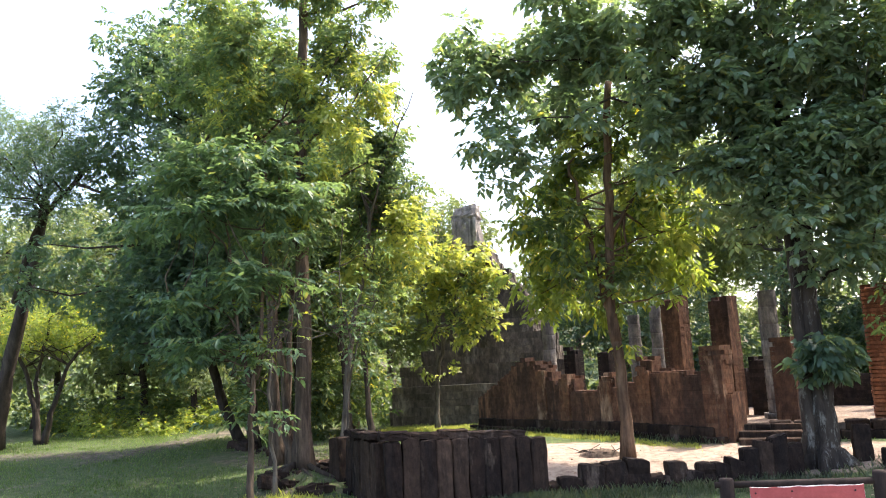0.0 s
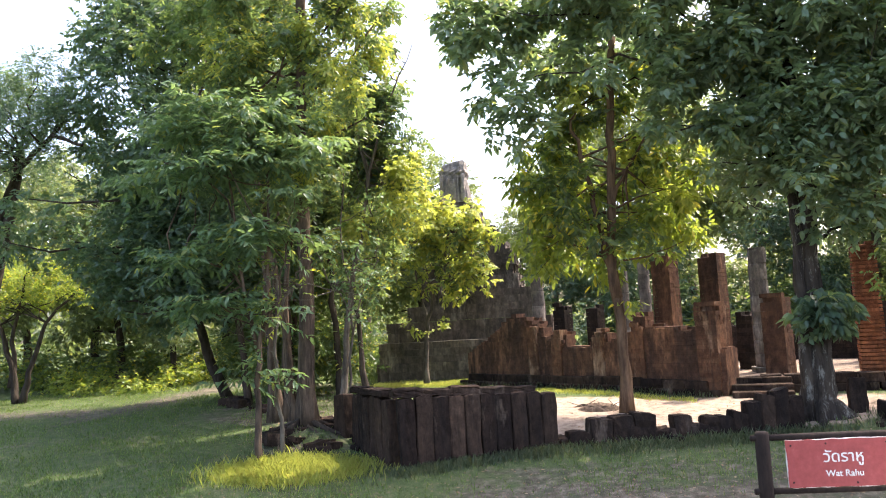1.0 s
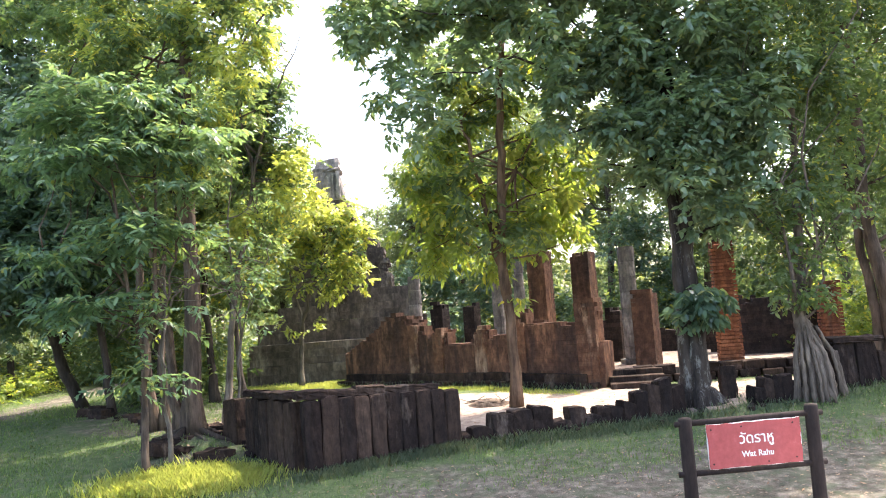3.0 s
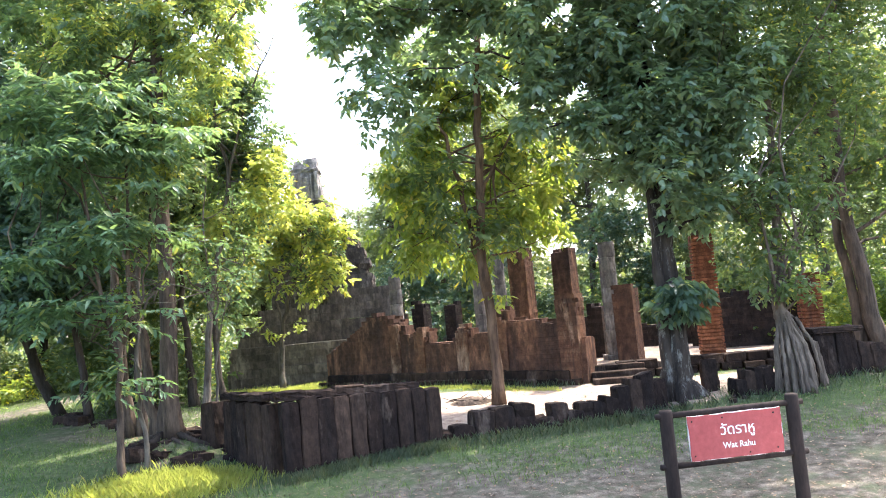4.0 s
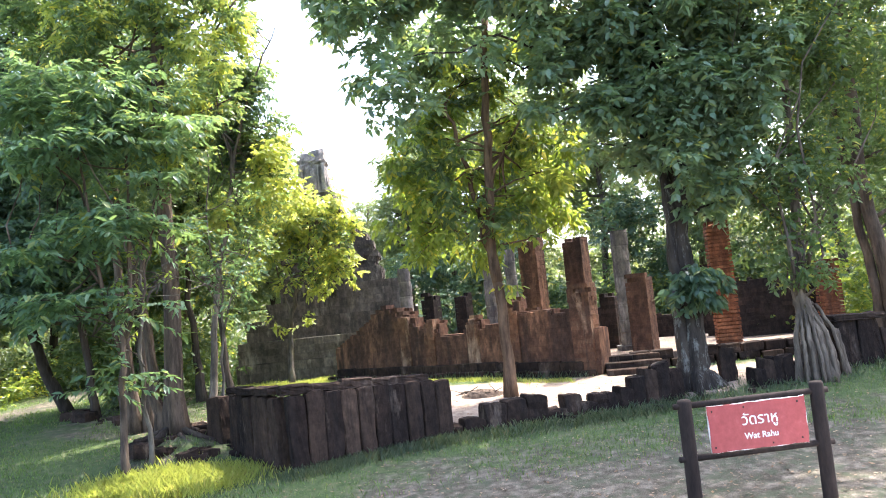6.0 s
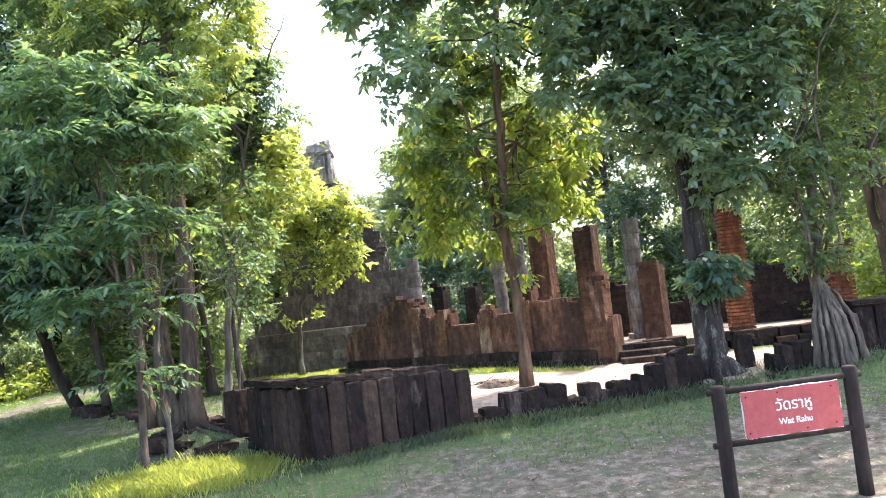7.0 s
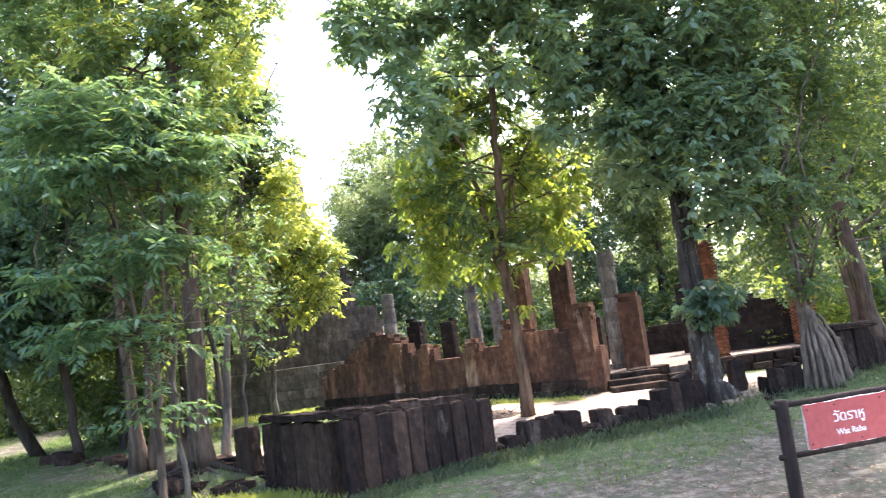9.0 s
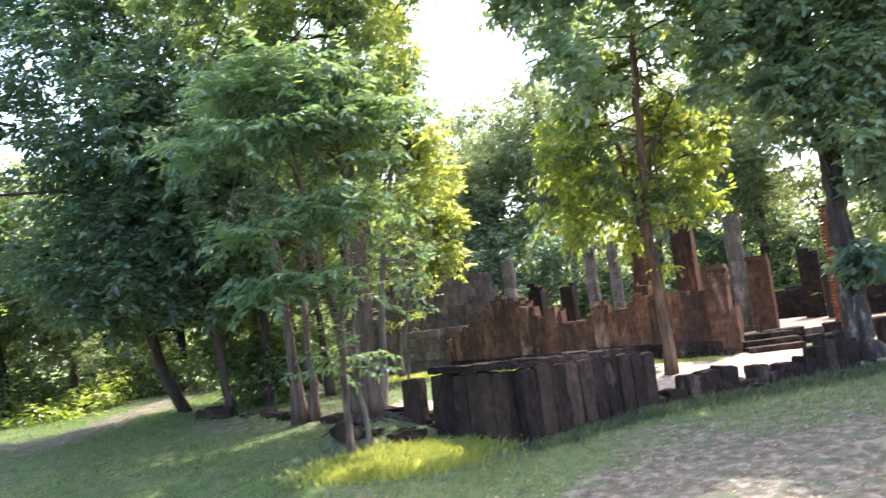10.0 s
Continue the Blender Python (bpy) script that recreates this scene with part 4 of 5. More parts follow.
# ---- sign ----
def sign():
    base = Vector((3.67, 7.93, -0.33))
    t = thing("temple_name_sign", "red painted name sign with white lettering between two dark round posts", "sign", base)
    ang = math.atan2(0.06, 1.0)
    t.rotation_euler = (0, 0, ang)
    for x, top in ((-0.60, 1.14), (0.665, 1.17)):
        pts = [(0, 0, -0.1), (0, 0, 0.2), (0, 0, 0.6), (0, 0, top - 0.02), (0, 0, top)]
        v, f = tube(pts, [0.068, 0.066, 0.064, 0.063, 0.056], 14, 0.02, 3)
        part("post", mesh_of("post", v, f, M_POST, True), t, "", Matrix.Translation((x, 0, 0)))
    for z in (1.085, 0.615):
        v, f = tube([(-0.70, 0, 0), (-0.2, 0, 0), (0.3, 0, 0), (0.765, 0, 0)], [0.028, 0.03, 0.03, 0.028], 10, 0.03, 5)
        part("rail", mesh_of("rail", v, f, M_POST, True), t, "", Matrix.Translation((0, 0, z)))
    # the board: a thin panel with ragged edges and a chipped white rim showing behind the red
    def panel(w, h, thick, ragged, seed, mat):
        r = random.Random(seed)
        edge = [(-w / 2 + w * i / 14, -h / 2) for i in range(14)] + [(w / 2, -h / 2 + h * i / 7) for i in range(7)] + \
               [(w / 2 - w * i / 14, h / 2) for i in range(14)] + [(-w / 2, h / 2 - h * i / 7) for i in range(7)]
        edge = [(x + r.uniform(-1, 1) * ragged * (abs(x) > w * 0.49), z + r.uniform(-1, 1) * ragged) for x, z in edge]
        n = len(edge)
        v = [(x, 0, z) for x, z in edge] + [(x, thick, z) for x, z in edge]
        f = [tuple(range(n)), tuple(range(2 * n - 1, n - 1, -1))] + [(i + n, (i + 1) % n + n, (i + 1) % n, i) for i in range(n)]
        return mesh_of("board", v, f, mat)
    board = part("board", panel(0.928, 0.418, 0.012, 0.005, 2, M_WHITE), t, "thin panel with a chipped white rim", Matrix.Translation((0.045, -0.048, 0.855)))
    part("painted_face", panel(0.922, 0.413, 0.004, 0.005, 6, M_RED), board, "faded red paint", Matrix.Translation((0, -0.0055, 0)))
    for text, size, z, x in (("\u0e27\u0e31\u0e14\u0e23\u0e32\u0e2b\u0e39", 0.135, 0.010, 0.02), ("Wat Rahu", 0.078, -0.115, 0.02)):
        cu = bpy.data.curves.new("lettering", "FONT")
        cu.body, cu.size, cu.align_x, cu.extrude, cu.offset = text, size, "CENTER", 0.001, 0.0012
        cu.materials.append(M_WHITE)
        ob = new("lettering", cu)
        ob.parent = board
        ob.matrix_basis = Matrix.Translation((x, -0.0082, z)) @ Euler((math.pi / 2, 0, 0)).to_matrix().to_4x4()
        tagged(ob, "white lettering")
    for x, z in ((-0.42, 0.16), (-0.12, 0.17), (0.39, 0.165), (0.40, -0.16), (-0.42, -0.16), (0.12, -0.175)):
        v, f = tube([(0, 0, 0), (0, -0.004, 0)], [0.009, 0.006], 8)
        part("screw", mesh_of("screw", v, f, M_POST), board, "", Matrix.Translation((x, -0.0062, z)))
    return t


sign()
slab = rough_block("painted_slab", M_RUSTY, (1.6, 1.1, 0.10), 0.02, 5, 2)
ob = tagged(new("painted_slab", slab), "white painted slab with rust stains lying below the sign", "slab")
ob.location = (4.75, 7.16, on_ground(4.7, 7.2) - 0.02)
ob.rotation_euler = (0, 0, 0.03)


# ---- trees ----
def gz(x, y, dz=0.0):
    return (x, y, on_ground(x, y) + dz)


# tree in the middle of the court
court_tree = tree("court_tree", "slender brown-barked tree with drooping yellow-green leaves in the sandy court",
     [([gz(2.22, 14.12), (2.20, 14.1, 1.5), (2.12, 14.0, 2.7), (2.22, 13.95, 4.3), (2.3, 13.9, 5.6), (2.4, 13.8, 6.6)], 0.105, 0.06),
      ([(2.14, 14.02, 2.3), (1.95, 14.0, 3.5), (1.72, 14.0, 4.6), (1.6, 14.1, 5.3)], 0.06, 0.025), ([(2.2, 13.95, 3.9), (2.6, 13.95, 4.5), (3.1, 14.0, 5.2)], 0.035, 0.015)],
     [((1.25, 14.4, 3.8), (0.85, 0.6, 0.9), 13), ((2.95, 14.5, 4.0), (0.9, 0.6, 0.9), 13), ((2.5, 14.5, 5.2), (1.3, 0.7, 0.7), 12), ((3.4, 14.3, 6.3), (0.9, 0.7, 0.5), 5), ((1.3, 14.4, 4.9), (0.8, 0.5, 0.4), 6), ((1.9, 14.3, 2.95), (1.1, 0.5, 0.3), 6), ((0.7, 14.2, 3.1), (0.35, 0.3, 0.5), 4), ((2.3, 14.0, 2.1), (0.2, 0.12, 0.3), 3), ((3.4, 14.3, 3.1), (0.4, 0.4, 0.35), 4)],
     L_YELLOW, M_BARK_WARM, 640, 0.20, 0.085, 7, 0.40, 0.7, seed=21, limbs=26, twig=0.022, flare=0.6, share=0.20, flat=0.8)
# shade and sunlight in this crown, each put in as a leaf colour
second_crown(court_tree, "leaves with shade put into a darker green", [((1.7, 13.6, 3.8), (0.5, 0.35, 0.6), 8), ((2.4, 13.6, 3.3), (0.6, 0.3, 0.5), 7), ((1.0, 13.9, 4.4), (0.6, 0.4, 0.5), 7), ((3.1, 13.9, 4.6), (0.6, 0.4, 0.5), 7), ((2.2, 14.4, 5.6), (0.9, 0.3, 0.4), 6)],
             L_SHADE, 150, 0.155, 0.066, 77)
second_crown(court_tree, "leaves with sunlight tinted in as yellow", [((1.15, 14.3, 4.4), (0.5, 0.3, 0.3), 5), ((2.75, 14.3, 4.6), (0.4, 0.3, 0.5), 5), ((3.2, 14.2, 4.0), (0.4, 0.3, 0.25), 5), ((1.7, 14.2, 5.9), (0.4, 0.3, 0.3), 4), ((1.0, 14.3, 3.6), (0.4, 0.3, 0.4), 4)],
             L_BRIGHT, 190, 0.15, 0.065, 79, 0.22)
# large tree with lichen on the trunk
tree("broadleaf_tree", "large broad-leaved tree with white lichen on its flared trunk",
     [([gz(4.92, 13.0), (4.96, 13.0, 0.6), (4.96, 13.0, 1.2), (4.96, 13.0, 2.0), (5.0, 13.0, 3.2), (4.95, 13.0, 5.0), (4.8, 13.0, 7.5)], 0.235, 0.09),
      ([gz(4.78, 12.95), (4.80, 12.93, 1.2), (4.83, 12.93, 2.6), (4.80, 12.9, 3.6), (4.45, 12.9, 4.6), (3.9, 12.8, 5.8)], 0.13, 0.05)],
     [((5.05, 12.5, 4.2), (0.85, 0.8, 1.0), 16), ((4.4, 12.9, 5.3), (1.4, 1.2, 1.0), 11), ((5.7, 12.9, 5.4), (1.4, 1.3, 1.2), 18), ((3.4, 12.7, 4.6), (0.7, 0.7, 0.6), 6), ((3.0, 12.4, 5.9), (1.5, 1.0, 0.7), 10),
      ((4.9, 12.8, 6.7), (2.2, 1.4, 0.9), 15), ((2.7, 12.2, 7.0), (2.0, 0.9, 0.6), 11), ((4.1, 12.8, 3.8), (0.6, 0.6, 0.4), 6), ((5.45, 12.5, 3.4), (0.45, 0.5, 0.6), 6), ((5.95, 12.4, 3.9), (0.6, 0.5, 0.9), 9), ((0.8, 12.8, 6.5), (1.2, 0.6, 0.75), 9), ((2.2, 14.6, 6.5), (1.5, 0.5, 0.7), 17), ((0.8, 12.3, 5.5), (0.55, 0.35, 0.45), 6), ((0.5, 12.1, 4.95), (0.3, 0.25, 0.35), 3), ((3.9, 13.0, 6.0), (0.8, 0.6, 0.5), 7), ((3.2, 13.0, 4.9), (0.55, 0.4, 0.35), 5), ((0.84, 12.1, 4.85), (0.42, 0.3, 0.4), 6), ((1.6, 12.5, 6.8), (1.1, 0.6, 0.6), 12), ((0.1, 12.4, 6.35), (0.5, 0.4, 0.45), 6), ((0.3, 12.4, 5.6), (0.35, 0.3, 0.35), 4), ((-0.1, 12.4, 7.0), (0.7, 0.5, 0.4), 6), ((1.5, 14.5, 5.4), (0.6, 0.3, 0.35), 5)],
     L_TEAK, M_BARK_PALE, 4000, 0.185, 0.098, 7, 0.34, 0.35, seed=22, limbs=18, twig=0.032, flare=1.2, lump=0.2, sides=14, share=0.26, flat=1.0)
shoots = thing("leafy_shoots", "bunch of broad green leaves sprouting from the trunk", "plant", (5.1, 12.75, 1.7))
v, q = leaves(split_blobs([((0, 0, 0.08), (0.42, 0.3, 0.25), 14)], 9, 0.4), 110, 6, 0.17, 0.085, 0.22, 0.7, 91)
part("crown", big_mesh("crown", v, q, L_DARK), shoots)
for k in range(5):
    v, f = tube(bend((0, 0.12, -0.1), (random.Random(k).uniform(-.35, .35), -0.1, 0.15), 4, 0.05, k), [0.012, 0.01, 0.008, 0.006, 0.003], 5)
    part("limb", mesh_of("limb", v, f, M_BARK_GREY, True), shoots)
# fig with aerial roots
tree("fig_tree", "fig tree with pale trunk and hanging aerial roots over laterite blocks",
     [([gz(6.62, 12.56), (6.60, 12.56, 0.98), (6.51, 12.56, 1.53), (6.62, 12.61, 2.36), (6.76, 12.70, 3.47), (6.90, 12.80, 5.69)], 0.13, 0.05),
      ([gz(6.70, 12.62), (6.69, 12.61, 0.7), (6.66, 12.60, 1.0), (6.58, 12.58, 1.28), (6.53, 12.57, 1.5)], 0.30, 0.10)] +
     [([gz(6.60 + dx, 12.5 + dy), (6.60 + dx * 0.95, 12.5 + dy * 0.9, 0.6), (6.59 + dx * (0.80 + 0.05 * (k % 3)), 12.51 + dy * 0.6, 0.92), (6.56 + dx * 0.45, 12.53 + dy * 0.3, 1.12 + 0.07 * (k % 4)), (6.52 + dx * 0.1, 12.56, 1.42)], (0.062, 0.034, 0.048, 0.028)[k % 4], 0.024)
      for k, (dx, dy) in enumerate(((-0.26, 0.0), (-0.19, -0.12), (-0.08, -0.16), (0.0, -0.22), (0.09, -0.16), (0.19, -0.20), (0.26, -0.12), (0.40, -0.05), (0.46, 0.02)))],
     # the last, topmost round is unseen, added to shade the dirt in front
     [((6.55, 12.35, 1.95), (0.6, 0.4, 0.45), 7), ((6.53, 12.61, 2.36), (0.7, 0.6, 0.55), 10), ((6.62, 12.70, 3.38), (1.0, 0.9, 0.8), 16), ((7.17, 12.80, 4.68), (1.4, 1.1, 1.0), 20), ((6.71, 12.89, 6.16), (1.6, 1.3, 1.1), 20), ((6.90, 12.89, 8.10), (2.2, 1.8, 1.0), 30)],
     L_SHADE, M_BARK_FIG, 2500, 0.13, 0.068, 8, 0.30, 0.3, seed=23, limbs=16, twig=0.025, flare=0.4, share=0.28)
# tall twin stems on the far side
tree("forest_tree", "tall forest tree with two brown stems beyond the fig",
     [([gz(9.25, 14.5), (9.05, 14.5, 2.0), (8.85, 14.5, 3.6), (8.9, 14.5, 6.0), (8.8, 14.6, 9.0)], 0.17, 0.07), ([gz(9.05, 14.75), (8.95, 14.7, 1.6), (8.75, 14.7, 3.4), (8.6, 14.8, 6.5)], 0.11, 0.05)],
     # the highest rounds are unseen, added to throw shade on the front dirt
     [((9.2, 14.8, 4.6), (1.3, 1.0, 1.3), 24), ((8.9, 14.8, 6.6), (1.8, 1.4, 1.4), 36), ((9.9, 14.9, 5.4), (1.2, 1.0, 1.6), 24), ((8.7, 14.8, 8.4), (2.2, 1.6, 1.1), 30), ((9.6, 14.8, 10.2), (2.6, 2.0, 1.0), 34), ((11.6, 15.0, 8.6), (1.8, 1.6, 1.2), 26), ((10.2, 15.0, 3.4), (0.9, 0.8, 0.9), 14)],
     L_SHADE, M_BARK, 3000, 0.14, 0.07, 8, 0.32, 0.3, seed=24, limbs=16, twig=0.04)

# group beside the fence
roadside_tree = tree("roadside_tree", "tall brown-trunked tree with a mixed green crown beside the fence",
     [([gz(-2.88, 12.6), (-2.85, 12.6, 1.46), (-2.80, 12.62, 2.88), (-2.80, 12.66, 4.66), (-2.76, 12.72, 6.80), (-2.67, 12.72, 8.67)], 0.135, 0.065),
      ([gz(-3.14, 12.75), (-3.22, 12.75, 1.55), (-3.40, 12.78, 3.06), (-3.70, 12.85, 4.84)], 0.088, 0.04)],
     [((-2.9, 12.6, 7.7), (1.9, 1.3, 0.9), 16), ((-4.0, 12.8, 6.7), (1.2, 1.0, 0.6), 12), ((-2.3, 12.6, 6.7), (0.8, 0.8, 0.8), 9), ((-4.9, 13.2, 7.6), (1.1, 1.0, 0.8), 9), ((-3.2, 12.5, 5.7), (0.9, 0.7, 0.4), 7), ((-2.0, 12.6, 5.4), (0.5, 0.5, 0.6), 6), ((-2.6, 12.4, 4.6), (0.8, 0.3, 0.6), 8), ((-3.3, 12.5, 3.9), (0.6, 0.4, 0.5), 5)],
     L_MID, M_BARK, 2150, 0.13, 0.062, 8, 0.32, 0.3, seed=25, limbs=20, twig=0.04, flare=0.4, lump=0.2, sides=14, share=0.19)
roots = thing("tree_roots", "dark gnarled surface roots spreading from the big brown trunk", "roots", gz(-2.92, 12.65))
for k in range(9):
    rr = random.Random(900 + k)
    a = 0.70 * k + rr.uniform(-.2, .2)
    reach = rr.uniform(0.45, 0.95)
    line = []
    for i in range(6):
        x, y = -2.92 + math.cos(a + 0.12 * i) * reach * (0.12 + i / 5.5), 12.65 + math.sin(a + 0.12 * i) * reach * (0.12 + i / 5.5)
        line.append(Vector((x, y, on_ground(x, y) + 0.05 * (1 - i / 5) ** 2 - 0.02 * (i > 3))) - roots.location)
    v, f = tube(line, [0.06, 0.05, 0.04, 0.03, 0.022, 0.012], 7, 0.3, 900 + k)
    part("root", mesh_of("root", v, f, M_BARK_DARK, True), roots)
# backlit clumps, their sunlight given by the yellower leaf colour
second_crown(roadside_tree, "leaves with sunlight tinted in as yellow", [((-1.84, 12.3, 6.0), (0.3, 0.3, 0.35), 5), ((-2.3, 12.2, 6.05), (0.35, 0.3, 0.3), 5), ((-2.55, 12.1, 6.6), (0.5, 0.3, 0.35), 6), ((-1.78, 12.3, 6.9), (0.3, 0.3, 0.3), 4), ((-2.65, 11.9, 4.3), (0.35, 0.2, 0.15), 4), ((-3.6, 12.0, 6.5), (0.5, 0.3, 0.3), 4), ((-2.2, 12.1, 5.3), (0.3, 0.3, 0.3), 3)],
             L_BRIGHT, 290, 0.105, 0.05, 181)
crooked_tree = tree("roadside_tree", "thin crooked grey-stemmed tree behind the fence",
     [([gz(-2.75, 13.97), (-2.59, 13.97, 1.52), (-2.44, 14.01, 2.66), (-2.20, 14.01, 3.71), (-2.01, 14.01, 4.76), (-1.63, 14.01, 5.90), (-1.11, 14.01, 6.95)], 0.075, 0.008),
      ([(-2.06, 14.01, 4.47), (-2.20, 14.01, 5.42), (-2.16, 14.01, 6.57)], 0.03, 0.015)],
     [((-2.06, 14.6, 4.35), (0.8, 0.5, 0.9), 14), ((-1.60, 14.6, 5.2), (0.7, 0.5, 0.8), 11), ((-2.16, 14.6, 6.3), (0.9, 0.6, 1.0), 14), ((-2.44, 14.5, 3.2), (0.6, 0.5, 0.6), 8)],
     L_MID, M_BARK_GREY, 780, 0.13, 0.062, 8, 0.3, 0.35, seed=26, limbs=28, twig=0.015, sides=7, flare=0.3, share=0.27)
# clumps tinted yellow-green for the sun behind them
second_crown(crooked_tree, "leaves with sunlight put into their yellow-green", [((-1.46, 14.0, 4.7), (0.35, 0.3, 0.5), 6), ((-1.85, 13.9, 6.9), (0.35, 0.3, 0.4), 5), ((-2.5, 13.8, 3.7), (0.4, 0.3, 0.3), 6), ((-1.3, 14.0, 3.9), (0.4, 0.3, 0.4), 5)],
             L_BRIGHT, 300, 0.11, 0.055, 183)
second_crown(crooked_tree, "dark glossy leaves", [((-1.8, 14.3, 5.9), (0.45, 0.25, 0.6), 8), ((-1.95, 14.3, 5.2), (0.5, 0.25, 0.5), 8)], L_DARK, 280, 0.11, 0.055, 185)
tree("young_tree", "young tree with pale stems and layered soft green drooping leaves",
     [([gz(-3.18, 11.41), (-3.18, 11.41, 0.96), (-3.14, 11.41, 1.71), (-2.99, 11.41, 2.47), (-2.91, 11.36, 3.51), (-2.84, 11.36, 5.02)], 0.06, 0.018),
      ([(-3.15, 11.41, 1.76), (-3.32, 11.36, 2.56), (-3.44, 11.36, 3.70), (-3.51, 11.36, 4.93)], 0.04, 0.014), ([(-3.08, 11.41, 2.00), (-2.75, 11.31, 2.47), (-2.63, 11.27, 2.94)], 0.026, 0.01),
      ([(-3.35, 11.36, 2.75), (-3.84, 11.22, 3.04), (-4.31, 11.08, 3.13)], 0.018, 0.006), ([(-3.18, 11.36, 2.09), (-3.74, 11.17, 2.47), (-4.31, 11.03, 2.47)], 0.016, 0.006), ([(-3.46, 11.36, 3.79), (-3.84, 11.17, 4.36), (-4.40, 11.08, 4.55)], 0.016, 0.006)],
     [((-3.95, 11.1, 2.42), (0.75, 0.45, 0.08), 8), ((-3.74, 11.17, 3.13), (0.8, 0.5, 0.12), 7), ((-2.99, 11.17, 3.37), (0.8, 0.6, 0.14), 7), ((-4.0, 11.1, 4.36), (0.9, 0.6, 0.14), 7), ((-2.99, 11.27, 4.59), (0.9, 0.6, 0.2), 8),
      ((-2.70, 11.17, 2.23), (0.4, 0.4, 0.15), 4), ((-3.32, 11.27, 5.21), (1.0, 0.7, 0.2), 9), ((-3.08, 11.36, 1.38), (0.32, 0.3, 0.25), 4), ((-2.51, 11.27, 3.98), (0.4, 0.4, 0.15), 3), ((-4.03, 11.17, 5.02), (0.6, 0.5, 0.15), 4)],
     L_SAP, M_BARK, 400, 0.185, 0.07, 14, 0.72, 0.40, seed=27, limbs=16, twig=0.012, sides=7, flare=0.2, share=0.22, flat=1.3, level=0.22)
tree("dark_tree", "huge dense dark-green tree with a leaning trunk beside the track",
     [([gz(-6.8, 18.2), (-7.1, 18.0, 1.2), (-7.3, 17.6, 2.6), (-7.2, 17.0, 5.0), (-7.2, 17.0, 8.0)], 0.15, 0.08), ([gz(-5.6, 16.6), (-5.7, 16.6, 1.6), (-5.9, 16.6, 3.4), (-5.6, 16.6, 6.0)], 0.09, 0.05)],
     [((-7.0, 16.6, 4.0), (2.0, 1.6, 1.6), 48), ((-9.5, 16.4, 4.6), (1.7, 1.3, 1.0), 15), ((-6.0, 16.2, 5.4), (2.2, 1.5, 1.8), 52), ((-7.4, 16.6, 7.2), (2.2, 1.8, 1.6), 26), ((-6.6, 16.6, 9.3), (2.3, 1.8, 1.5), 22), ((-8.2, 16.6, 9.6), (1.2, 1.2, 1.4), 18), ((-5.2, 15.8, 3.6), (1.2, 1.0, 1.2), 20), ((-7.2, 16.2, 2.9), (1.7, 1.0, 0.6), 20)],
     L_DARK, M_BARK_DARK, 4700, 0.20, 0.09, 8, 0.42, 0.3, seed=28, limbs=18, twig=0.06, share=0.30)
tree("spreading_tree", "feathery-leaved spreading tree with a long bare horizontal branch",
     [([gz(-13.2, 17.6), (-12.6, 17.4, 2.6), (-11.6, 17.0, 5.0), (-11.0, 16.6, 6.4)], 0.22, 0.1), ([(-12.4, 17.3, 4.2), (-11.0, 16.5, 6.0), (-9.6, 15.8, 6.5), (-8.6, 15.4, 6.1)], 0.10, 0.03)],
     [((-10.6, 16.2, 7.6), (1.6, 1.2, 0.9), 26), ((-9.5, 15.8, 6.7), (1.3, 1.0, 0.7), 18), ((-11.6, 16.6, 6.2), (1.3, 1.0, 0.8), 18), ((-12.4, 17.0, 8.0), (1.6, 1.4, 1.0), 22)],
     L_DARK, M_BARK_DARK, 2600, 0.09, 0.035, 10, 0.3, 0.2, seed=29, limbs=16, twig=0.035, share=0.26)
tree("bare_sapling", "pale half-leafless sapling with thin crooked twigs",
     [([gz(-2.25, 13.1), (-2.28, 13.1, 1.4), (-2.15, 13.05, 2.4), (-2.3, 13.0, 3.6), (-2.2, 13.0, 4.6)], 0.028, 0.01), ([(-2.2, 13.05, 1.9), (-1.85, 12.95, 2.7), (-1.6, 12.9, 3.3)], 0.016, 0.006), ([(-2.2, 13.05, 2.2), (-2.6, 12.95, 2.9), (-2.8, 12.9, 3.5)], 0.016, 0.006)],
     [((-2.2, 13.0, 3.2), (0.8, 0.5, 0.9), 14), ((-2.2, 13.0, 2.3), (0.6, 0.4, 0.5), 6)], L_SAP, M_BARK_BARE, 70, 0.13, 0.055, 6, 0.3, 0.3, seed=45, limbs=22, twig=0.011, sides=6, flare=0.1, share=0.3)
tree("bare_sapling", "pale leafless sapling with forked twigs beside the young tree",
     [([gz(-2.98, 11.75), (-3.0, 11.72, 1.2), (-2.91, 11.6, 2.13), (-2.91, 11.6, 2.59), (-2.93, 11.6, 3.05), (-3.1, 11.6, 3.6)], 0.034, 0.012), ([(-2.86, 11.6, 2.4), (-2.63, 11.6, 2.65), (-2.53, 11.6, 2.92), (-2.5, 11.6, 3.3)], 0.02, 0.006),
      ([(-2.92, 11.6, 2.2), (-3.2, 11.6, 2.24), (-3.63, 11.6, 2.65)], 0.014, 0.005), ([(-2.7, 11.6, 2.55), (-2.45, 11.6, 2.64), (-1.9, 11.6, 2.42)], 0.012, 0.004), ([(-2.95, 11.65, 1.6), (-3.32, 11.6, 1.8), (-3.7, 11.6, 2.02)], 0.014, 0.005)],
     [((-2.8, 11.6, 2.8), (0.7, 0.4, 0.5), 12), ((-3.3, 11.6, 2.3), (0.5, 0.3, 0.4), 6)], L_YELLOW, M_BARK_BARE, 26, 0.12, 0.05, 6, 0.3, 0.3, seed=46, limbs=22, twig=0.009, sides=6, flare=0.2, share=0.3)
